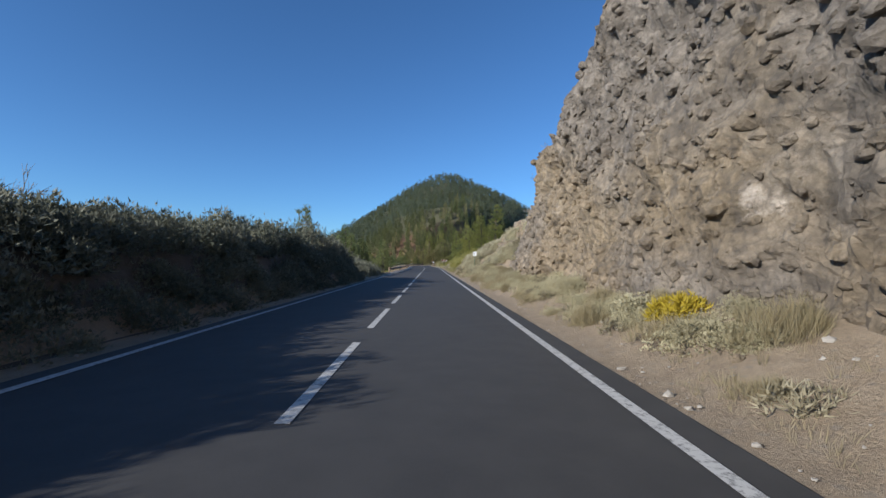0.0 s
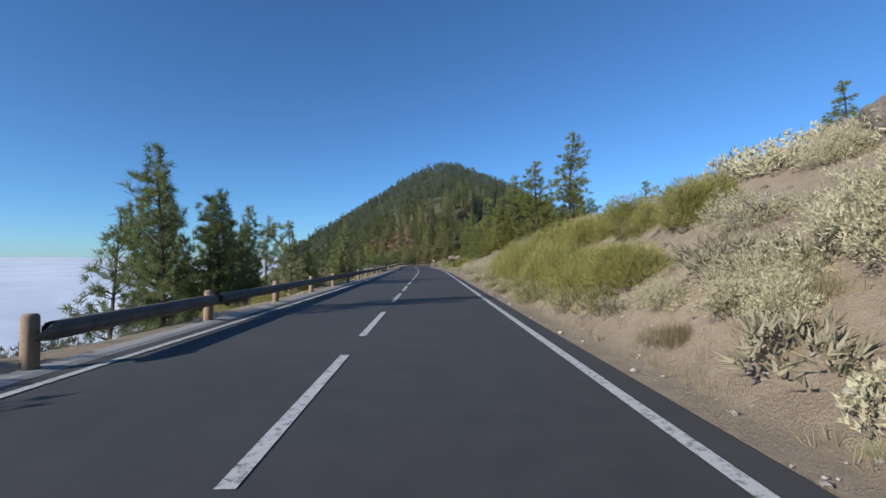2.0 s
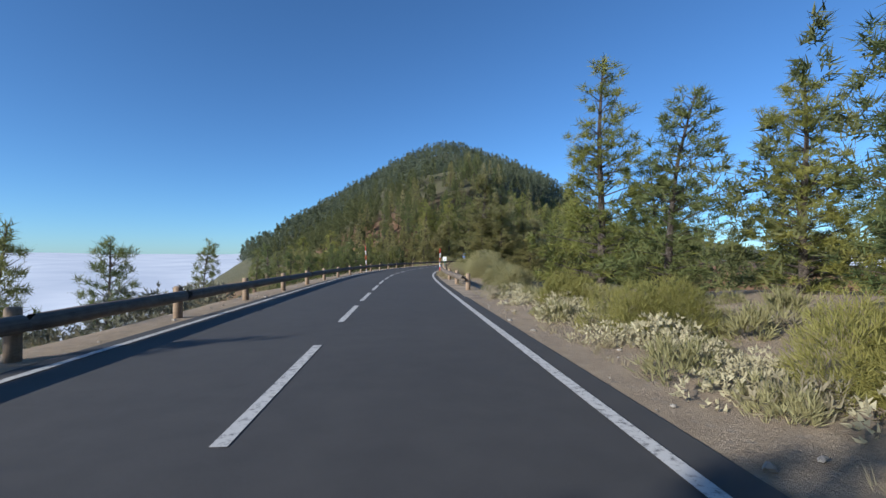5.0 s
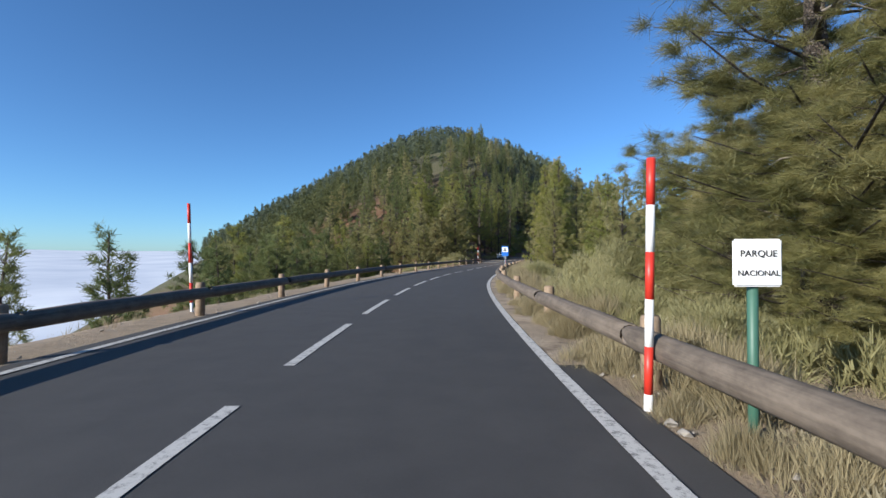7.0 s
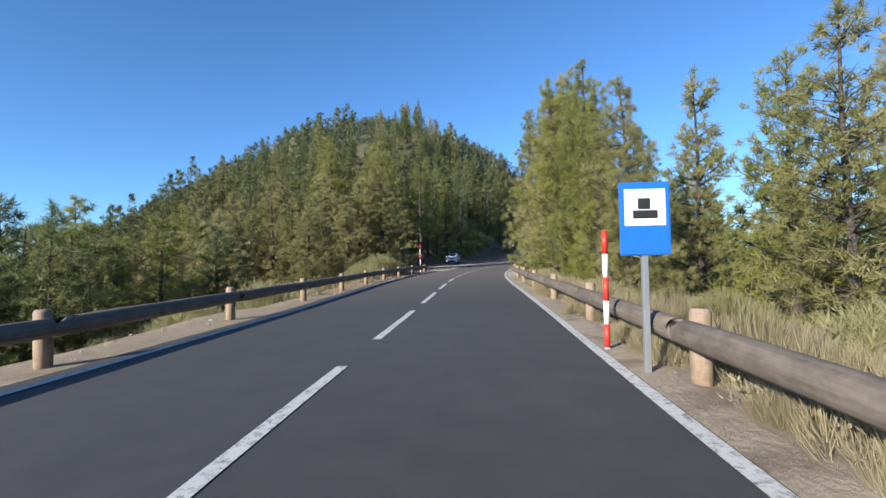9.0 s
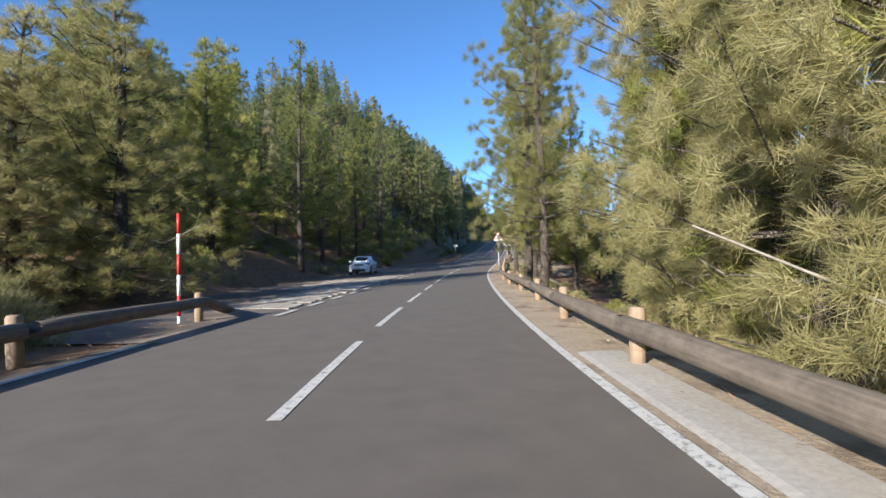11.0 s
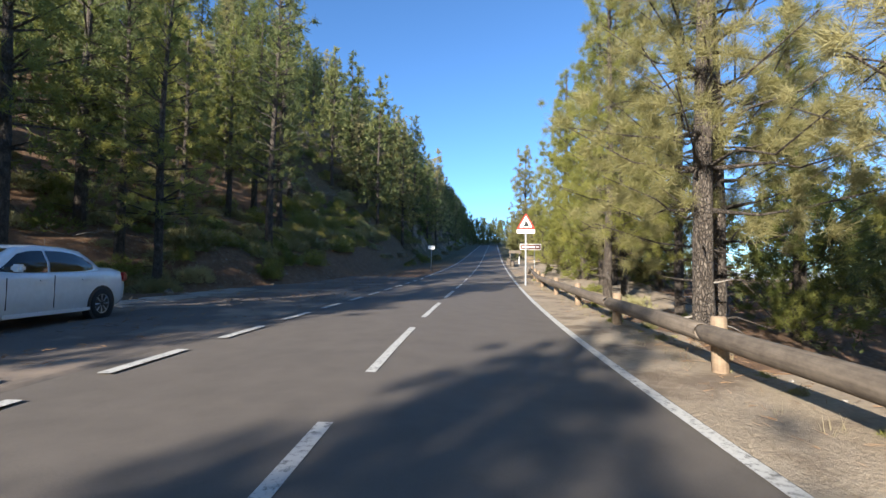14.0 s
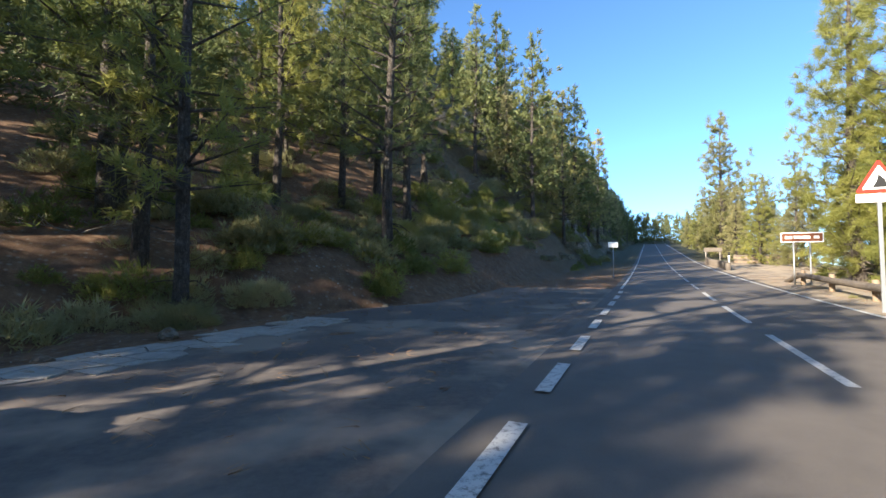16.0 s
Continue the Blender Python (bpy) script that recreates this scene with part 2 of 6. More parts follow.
NEEDLES = leafy("pine_needles", [(0.10, 0.135, 0.038), (0.235, 0.245, 0.065), (0.41, 0.385, 0.11)], 0.5)
# blue-grey put into these needles for the haze over the far hill
NEEDLES_HAZED = leafy("hazed_pine_needles", [(0.045, 0.07, 0.048), (0.085, 0.112, 0.07), (0.15, 0.165, 0.10)], 0.25)
NEEDLES_MID = leafy("olive_pine_needles", [(0.06, 0.08, 0.035), (0.125, 0.14, 0.05), (0.24, 0.225, 0.08)], 0.3)
# darker copy of the needles: shade of wood and left slope in the colour
NEEDLES_SHADED = leafy("shaded_pine_needles", [(0.07, 0.105, 0.04), (0.14, 0.17, 0.06), (0.26, 0.265, 0.10)], 0.4)
NEEDLES_DRY = leafy("drying_pine_needles", [(0.15, 0.155, 0.05), (0.30, 0.28, 0.095), (0.47, 0.42, 0.22)], 0.5)
BROOM_SUN = leafy("yellow_broom", [(0.165, 0.165, 0.045), (0.30, 0.28, 0.08), (0.45, 0.41, 0.145)], 0.4)
BROOM = leafy("green_broom", [(0.18, 0.175, 0.075), (0.305, 0.285, 0.13), (0.44, 0.405, 0.215)], 0.4)
PALE_LEAF = leafy("pale_dry_leaves", [(0.27, 0.24, 0.145), (0.41, 0.37, 0.23), (0.54, 0.495, 0.33)], 0.25)
GREY_LEAF = leafy("grey_dry_twigs", [(0.16, 0.14, 0.09), (0.25, 0.22, 0.145), (0.35, 0.31, 0.21)], 0.2)
HEATH = leafy("dark_heath", [(0.07, 0.08, 0.055), (0.15, 0.155, 0.105), (0.30, 0.285, 0.20)], 0.2)
GRASS = leafy("dry_grass", [(0.20, 0.165, 0.09), (0.30, 0.25, 0.145), (0.40, 0.345, 0.215)], 0.3)
LITTER = leafy("fallen_needles", [(0.16, 0.085, 0.045), (0.26, 0.15, 0.08), (0.36, 0.24, 0.14)], 0.1)
YELLOW = leafy("yellow_flowers", [(0.35, 0.28, 0.03), (0.5, 0.38, 0.04)], 0.3)
WHITE_SHEET = plain("white_sign_sheet", (0.78, 0.78, 0.77), 0.45)
BLACK_INK = plain("black_sign_ink", (0.02, 0.02, 0.02), 0.5)
RED_INK = plain("red_sign_paint", (0.55, 0.035, 0.02), 0.45)
BROWN_SHEET = plain("brown_sign_sheet", (0.14, 0.048, 0.022), 0.45)
BLUE_SHEET = plain("blue_sign_sheet", (0.015, 0.13, 0.48), 0.45)
GREEN_POST = plain("green_post_paint", (0.05, 0.13, 0.09), 0.5)
ZINC = plain("galvanised_steel", (0.42, 0.43, 0.44), 0.45, 0.7)
CAR_WHITE = plain("white_car_paint", (0.78, 0.79, 0.80), 0.22, 0.0, 0.6)
CAR_GLASS = plain("dark_car_glass", (0.01, 0.012, 0.014), 0.06, 0.0, 0.0)
CAR_BLACK = plain("black_plastic", (0.018, 0.018, 0.019), 0.5)
RUBBER = plain("tyre_rubber", (0.02, 0.02, 0.021), 0.85)
ALLOY = plain("alloy_rim", (0.55, 0.56, 0.57), 0.3, 0.9)
CHROME = plain("chrome", (0.7, 0.71, 0.72), 0.15, 1.0)
LAMP_GLASS = plain("headlight_lens", (0.10, 0.11, 0.12), 0.06, 0.3, 1.0)
LAMP_RED = plain("tail_light_lens", (0.35, 0.01, 0.01), 0.12, 0.0, 1.0)


# ---------------------------------------------------------------- small tools
def mesh_of(name, verts, faces, material=None, smooth=False):
    me = bpy.data.meshes.new(name)
    me.from_pydata([tuple(v) for v in verts], [], faces)
    me.update()
    if material:
        me.materials.append(material)
    if smooth:
        me.polygons.foreach_set("use_smooth", [True] * len(me.polygons))
    return me


def tri_mesh(name, verts, material):
    """A mesh of loose triangles from an array (n, 3, 3)."""
    verts = np.asarray(verts, dtype=np.float32).reshape(-1, 3)
    n = len(verts) // 3
    me = bpy.data.meshes.new(name)
    me.vertices.add(len(verts))
    me.vertices.foreach_set("co", verts.ravel())
    me.loops.add(n * 3)
    me.loops.foreach_set("vertex_index", np.arange(n * 3, dtype=np.int32))
    me.polygons.add(n)
    me.polygons.foreach_set("loop_start", np.arange(0, n * 3, 3, dtype=np.int32))
    me.materials.append(material)
    me.update()
    me.validate()
    return me


def part(name, data, material, parent, label="", at=None, smooth=False):
    if isinstance(data, bmesh.types.BMesh):
        me = bpy.data.meshes.new(name)
        data.to_mesh(me)
        data.free()
        data = me
    if material and not data.materials:
        data.materials.append(material)
    if smooth:
        data.polygons.foreach_set("use_smooth", [True] * len(data.polygons))
    ob = new(name, data)
    if parent:
        ob.parent = parent
    if at is not None:
        ob.matrix_basis = at
    if label:
        ob["label"] = label
    return ob


def thing(name, at, label, category, group="", kind=""):
    ob = new(name)
    ob.empty_display_size = 0.2
    ob.matrix_basis = at
    return tagged(ob, label, category, group, kind)


def bm_box(x0, x1, y0, y1, z0, z1, bevel=0.0, bm=None):
    bm = bm or bmesh.new()
    m = Matrix.Translation(((x0 + x1) / 2, (y0 + y1) / 2, (z0 + z1) / 2)) @ Matrix.Diagonal((x1 - x0, y1 - y0, z1 - z0, 1))
    geo = bmesh.ops.create_cube(bm, size=1, matrix=m)
    if bevel:
        edges = list({e for v in geo["verts"] for e in v.link_edges})
        bmesh.ops.bevel(bm, geom=edges, offset=bevel, segments=2, affect='EDGES')
    return bm


def tube(points, radii, sides=8, cap=True, rng=None, rough=0.0):
    """Vertices and faces of a tapered tube along points."""
    pts = [Vector(p) for p in points]
    verts, faces = [], []
    up = Vector((0.123, 0.97, 0.21))
    for i, p in enumerate(pts):
        d = (pts[min(i + 1, len(pts) - 1)] - pts[max(i - 1, 0)]).normalized()
        a = d.cross(up)
        if a.length < 1e-3:
            a = d.cross(Vector((1, 0, 0)))
        a.normalize()
        b = d.cross(a)
        for k in range(sides):
            w = 2 * math.pi * k / sides
            r = radii[i] * (1 + (rng.uniform(-rough, rough) if rng else 0))
            verts.append(p + a * (math.cos(w) * r) + b * (math.sin(w) * r))
    for i in range(len(pts) - 1):
        for k in range(sides):
            j = (k + 1) % sides
            faces.append((i * sides + k, i * sides + j, (i + 1) * sides + j, (i + 1) * sides + k))
    if cap:
        faces.append(tuple(range(sides))[::-1])
        faces.append(tuple((len(pts) - 1) * sides + k for k in range(sides)))
    return verts, faces


def joined(pieces):
    verts, faces = [], []
    for v, f in pieces:
        o = len(verts)
        verts += v
        faces += [tuple(i + o for i in q) for q in f]
    return verts, faces


# ---------------------------------------------------------------- the road's line
KNOTS = [(0, -130), (0, -60), (0, 0), (0, 40), (0, 75), (-0.05, 92), (-0.55, 108), (-1.4, 124), (-2.0, 138), (-2.0, 146), (-1.5, 154),
         (-0.5, 163.5), (1.6, 173.7), (4.45, 183.6), (8.2, 197.6), (11.2, 206.6), (15.0, 215.9), (18.9, 224.9), (23.0, 233.9),
         (27.9, 243.0), (38.4, 262.0), (57.9, 297.4), (87, 350), (131, 430), (181, 520), (240, 627)]


def road_line():
    k = np.array(KNOTS, float)
    t = np.r_[0, np.cumsum(np.hypot(*np.diff(k, axis=0).T))]
    fine = np.arange(0, t[-1], 0.25)
    x, y = np.interp(fine, t, k[:, 0]), np.interp(fine, t, k[:, 1])
    w = np.exp(-0.5 * (np.arange(-40, 41) * 0.25 / 4.0) ** 2)
    w /= w.sum()
    pad = 40
    out = []
    for c in (x, y):
        e = np.r_[c[0] - (c[1] - c[0]) * np.arange(pad, 0, -1), c, c[-1] + (c[-1] - c[-2]) * np.arange(1, pad + 1)]
        out.append(np.convolve(e, w, mode='valid'))
    x, y = out
    s = np.r_[0, np.cumsum(np.hypot(np.diff(x), np.diff(y)))]
    s -= s[np.argmin(np.hypot(x, y))]
    return s, x, y


LS, LX, LY = road_line()
LH = np.unwrap(np.arctan2(np.gradient(LX), np.gradient(LY)))


def along(s):
    return np.interp(s, LS, LX), np.interp(s, LS, LY), np.interp(s, LS, LH)


def at_road(s, d):
    """The place s metres along the road and d metres to the right of its middle."""
    x, y, h = along(s)
    return x + d * math.cos(h), y - d * math.sin(h)


def road_of(x, y):
    i = int(np.argmin((LX - x) ** 2 + (LY - y) ** 2))
    h = LH[i]
    dx, dy = x - LX[i], y - LY[i]
    return LS[i] + dx * math.sin(h) + dy * math.cos(h), dx * math.cos(h) - dy * math.sin(h)


RISE_FROM = float(road_of(13.3, 210.4)[0])


def road_z(s):
    u = max(0.0, s - RISE_FROM)
    return 0.00043 * u * u if u < 98 else 0.00043 * 98 * 98 + 0.0843 * (u - 98)


def lerp_table(v, table):
    return float(np.interp(v, [a for a, _ in table], [b for _, b in table]))


def bumpy(x, y, size, seed=0.0):
    return noise.noise(Vector((x / size, y / size, seed)))


BANK = [(-130, 6.5), (9, 6.0), (12, 5.2), (20, 4.4), (25, 4.3), (36, 4.3), (46, 4.8), (60, 4.2), (74, 3.2), (85, 2.3), (95, 1.4), (106, 0.7), (122, 0.3), (136, 0)]
LEFT_FLAT = [(-130, 12), (44, 12), (52, 4.4), (118, 4.4), (190, 4.6), (203, 5.6), (212, 8.5), (222, 9.6), (236, 10.2), (247, 12.0), (253, 8.8), (263, 7.8), (420, 6.8)]
LEFT_BANK = [(-130, 1.9), (14, 2.0), (22, 2.2), (31, 2.1), (35, 0.6), (38, 0)]
LEFT_RISE = [(-130, 300), (150, 120), (186, 30), (198, 8), (212, 9.0), (222, 9.6), (236, 10.2), (247, 12.0), (253, 8.8), (263, 7.8), (420, 6.8)]
WALL = [(200, 0.12), (214, 0.18), (226, 0.36), (238, 0.46), (256, 0.48), (270, 0.8), (282, 1.2), (420, 1.4)]


def dome(x, y, x0, y0, top, squeeze):
    r2 = ((x - x0) * (squeeze if x < x0 else 1.0)) ** 2 + ((y - y0) / 1.35) ** 2
    return top - math.sqrt(0.3136 * r2 + 144)


def hill(x, y):
    """The rounded hill ahead, and its foot beside the road."""
    return max(dome(x, y, 15, 495, 100, 1.3), min(38, dome(x, y, 13, 418, 84, 1.75))) + 2.5 * bumpy(x, y, 38, 7)


def ground_z(s, d, x=None, y=None):
    """The height of the ground."""
    if x is None:
        x, y = at_road(s, d)
    z0 = road_z(s)
    if abs(d) < 3.6:
        return z0 - 0.05
    rough = 0.22 * bumpy(x, y, 3.1) + 0.10 * bumpy(x, y, 1.1, 3) + 0.5 * bumpy(x, y, 9, 5) * min(1, (abs(d) - 3.6) / 9)
    fade = min(1.0, (abs(d) - 3.6) / 2.5)
    if d > 0:
        e = lerp_table(s, BANK)
        if s < 40:
            near = 0.9 * min(1, max(0, (d - 3.8) / 2.2))
            steep = min(1, max(0, (d - 6.0) / 2.4))
            up = near + (e - 0.9) * steep
        else:
            u = min(1, max(0, (d - 4.0) / 8.0))
            up = e * (u * (1.55 - 0.55 * u))
        up += max(0, min(d, 45) - 12) * 0.26 * min(1, e / 4.5)
        down = lerp_table(s, [(-130, 0), (115, 0), (140, 0.10), (175, 0.12), (200, 0.33), (240, 0.36), (262, 0.05), (290, 0.05), (330, 0.2)]) * max(0, d - 5.2)
        return z0 - 0.05 + up - min(down, 45) + rough * fade
    a = -d
    flat, rise0 = lerp_table(s, LEFT_FLAT), lerp_table(s, LEFT_RISE)
    fall = z0 - 0.05 - 0.5 * max(0, min(a, 14) - flat) - 0.95 * max(0, min(a, 110) - 14) - 0.1 * max(0, a - 110)
    k = lerp_table(s, WALL)
    bank = (a - rise0) * k + min(0.7, max(0, a - rise0) * 0.45)
    up = min(hill(x, y), z0 - 0.05 + bank)
    z = fall if a <= rise0 else max(fall, up)
    if s < 40:
        u = min(1, max(0, (a - 4.0) / 1.7))
        z += lerp_table(s, LEFT_BANK) * u * u * (3 - 2 * u)
    if a <= flat:
        fade *= 0.25
    return z + rough * fade


def on_ground(x, y):
    s, d = road_of(x, y)
    return ground_z(s, d, x, y)


# ---------------------------------------------------------------- ground, road, sky's floor
def strip(name, s0, s1, step, ds, lift, material, kind="structure", label="", category="", parent=None, shift=()):
    """A ribbon that follows the road, over the given offsets from its middle."""
    ss = np.arange(s0, s1 + step * 0.5, step)
    verts, faces, n = [], [], len(ds)
    for s in ss:
        z = road_z(s)
        for i, d in enumerate(ds):
            x, y = at_road(s, d - (lerp_table(s, shift) if shift and d < -2.5 else 0))
            verts.append((x, y, z + (lift[i] if isinstance(lift, (list, tuple)) else lift)))
    for i in range(len(ss) - 1):
        for j in range(n - 1):
            faces.append((i * n + j, i * n + j + 1, (i + 1) * n + j + 1, (i + 1) * n + j))
    ob = part(name, mesh_of(name, verts, faces, material), material, parent)
    if parent is None:
        tagged(ob, label, category, kind=kind)
    return ob


def build_ground():
    ds = [-330, -260, -210, -175, -145, -120, -100, -84, -70] + [-60 + 4 * i for i in range(10)] + [-20 + 1.0 * i for i in range(15)] + [-5.2, -4.6, -4.0, -3.6, -3.2, 3.2, 3.6, 4.0, 4.5]
    ds += [5 + 0.6 * i for i in range(17)] + [16 + 2.5 * i for i in range(13)] + [52, 62, 75, 90, 110, 135]
    ss = np.r_[np.arange(-110, -10, 6), np.arange(-10, 300, 1.5), np.arange(300, 600, 6)]
    verts, faces, n = [], [], len(ds)
    for s in ss:
        for d in ds:
            x, y = at_road(s, d)
            verts.append((x, y, ground_z(s, d, x, y)))
    for i in range(len(ss) - 1):
        for j in range(n - 1):
            faces.append((i * n + j, i * n + j + 1, (i + 1) * n + j + 1, (i + 1) * n + j))
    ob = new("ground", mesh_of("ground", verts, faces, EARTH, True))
    tagged(ob, "dry tan earth with stones and red pine litter", "ground", kind="structure")


def build_clouds():
    """The sea of cloud below the ridge."""
    verts, faces = [], []
    radii = [2, 90, 150, 220, 300, 400, 520, 680, 880, 1150, 1500, 2000, 2700, 3600, 4700]
    n = 160
    for i, r in enumerate(radii):
        for k in range(n):
            w = 2 * math.pi * k / n
            x, y = r * math.cos(w), 120 + r * math.sin(w)
            puff = (noise.fractal(Vector((x / 210, y / 210, 1)), 1.0, 2.0, 4) * 9 + abs(bumpy(x, y, 70, 4)) * 8) * min(1, r / 400)
            verts.append((x, y, -72 + 0.0175 * r + 0.0000012 * r * r + puff * (1 if r < 3000 else 1.6)))
    for i in range(len(radii) - 1):
        for k in range(n):
            j = (k + 1) % n
            faces.append((i * n + k, i * n + j, (i + 1) * n + j, (i + 1) * n + k))
    ob = new("backdrop", mesh_of("backdrop", verts, faces, CLOUD, True))
    tagged(ob, "white sea of cloud far below the road", "clouds", kind="structure")


WIDER = [(185, 0), (202, 0.62), (211, 0.62), (214, 0)]     # the left lane opens towards the lay-by


def build_road():
    road = strip("road", -110, 398, 1.0, [-3.3, -2.2, -1.1, 0, 1.1, 2.2, 3.3], [-0.03, -0.01, 0.004, 0.01, 0.004, -0.01, -0.03], ASPHALT, label="dark grey asphalt two-lane road with white lines", category="road", shift=WIDER)
    strip("edge_line", -110, 398, 1.0, [2.84, 2.97], -0.012, PAINT, parent=road)
    strip("edge_line", -110, 211, 1.0, [-3.0, -2.88], -0.012, PAINT, parent=road, shift=WIDER)
    strip("edge_line", 262, 398, 1.0, [-3.0, -2.88], 0.0, PAINT, parent=road)
    starts = [-32.5 + 5 * i for i in range(18)] + [58.7 + 5 * i for i in range(12)] + [175.6 + 5.1 * i for i in range(43)]
    for s0 in starts:
        strip("dash", s0, s0 + 3.5, 3.5 / 3, [-0.06, 0.06], 0.016, PAINT, parent=road)
    for i in range(13):
        s0 = 119.58 + 4.32 * i
        strip("dash", s0, s0 + 3.0, 1.0, [-0.06, 0.06], 0.016, PAINT, parent=road)
    for i in range(21):
        s0 = 213.5 + 2.3 * i
        strip("dash", s0, s0 + 1.35, 1.35, [-2.95, -2.79], 0.002, PAINT, parent=road)
    strip("pavement_1", 48, 112, 1.5, [-3.66, -3.6, -3.4, -3.3], [-0.08, 0.012, -0.005, -0.03], CONCRETE, label="narrow pale concrete strip beside the road edge", category="verge")


def ground_patch(name, s0, s1, d0, d1, material, label):
    """A thin spread of another soil or tone on the ground, running out into it at its edges."""
    ss, dd = np.arange(s0, s1 + 0.1, 0.75), np.linspace(d0, d1, int((d1 - d0) / 0.35) + 1)
    verts, faces, n = [], [], len(dd)
    for s in ss:
        for d in dd:
            x, y = at_road(s, d)
            rim = min(1, (s - s0) / 3, (s1 - s) / 3, (d1 - d) / 1.2) + 0.5 * bumpy(x, y, 2.0, 6)
            verts.append((x, y, ground_z(s, d, x, y) + 0.04 * min(1, max(-1, rim * 2 - 0.5))))
    for i in range(len(ss) - 1):
        for j in range(n - 1):
            faces.append((i * n + j, i * n + j + 1, (i + 1) * n + j + 1, (i + 1) * n + j))
    ob = new(name, mesh_of(name, verts, faces, material, True))
    tagged(ob, label, "verge", kind="structure")


strip("pavement_7", 150, 262, 1.5, [2.985, 3.15, 3.35, 3.6], [-0.019, -0.018, -0.02, -0.05], DUST, label="sand spread over the road edge", category="verge")
build_ground()
build_clouds()
build_road()
# darker sheet over the left bank: its shade is in the colour
ground_patch("pavement_6", -14, 37, -9.0, -3.75, SHADE_SOIL, "bank soil under the bushes, coloured dark for their shade")
ground_patch("pavement_2", 124, 146, 3.22, 5.0, DUST, "pale dusty ground beside the road edge")
strip("pavement_8", 201.5, 208.7, 0.6, [3.02, 3.16, 3.4, 3.66, 3.7], [-0.03, -0.004, 0.004, 0.0, -0.08], CONCRETE, label="short pale concrete apron under the barrier", category="verge")
ground_patch("pavement_3", 188, 262, 3.22, 5.2, DUST, "dusty brown shoulder beside the road edge")
ground_patch("pavement_5", 250, 300, 3.22, 11.5, DUST, "pale sandy ground beside the road")

# ---------------------------------------------------------------- plants
def blades(rng, centres, ways, count, length, width, spread=0.85, droop=0.45, fuzz=0.03):
    """Tufts of thin blades as triangles: count blades at each centre, about its way."""
    c = np.repeat(np.asarray(centres, float), count, 0)
    a = np.repeat(np.asarray(ways, float), count, 0)
    n = len(c)
    r = rng.normal(size=(n, 3))
    r /= np.linalg.norm(r, axis=1)[:, None]
    d = a + r * spread
    d[:, 2] -= droop * rng.random(n)
    d /= np.linalg.norm(d, axis=1)[:, None]
    side = np.cross(d, rng.normal(size=(n, 3)))
    side /= np.linalg.norm(side, axis=1)[:, None] + 1e-9
    l = length * (0.65 + 0.6 * rng.random(n))[:, None]
    w = width * (0.7 + 0.6 * rng.random(n))[:, None]
    base = c + rng.normal(size=(n, 3)) * fuzz if fuzz > 0.03 else c + r * 0.03
    return np.stack([base - side * w * 0.5, base + side * w * 0.5, base + d * l], 1)


def unit(v):
    v = np.asarray(v, float)
    return v / (np.linalg.norm(v, axis=-1, keepdims=True) + 1e-9)


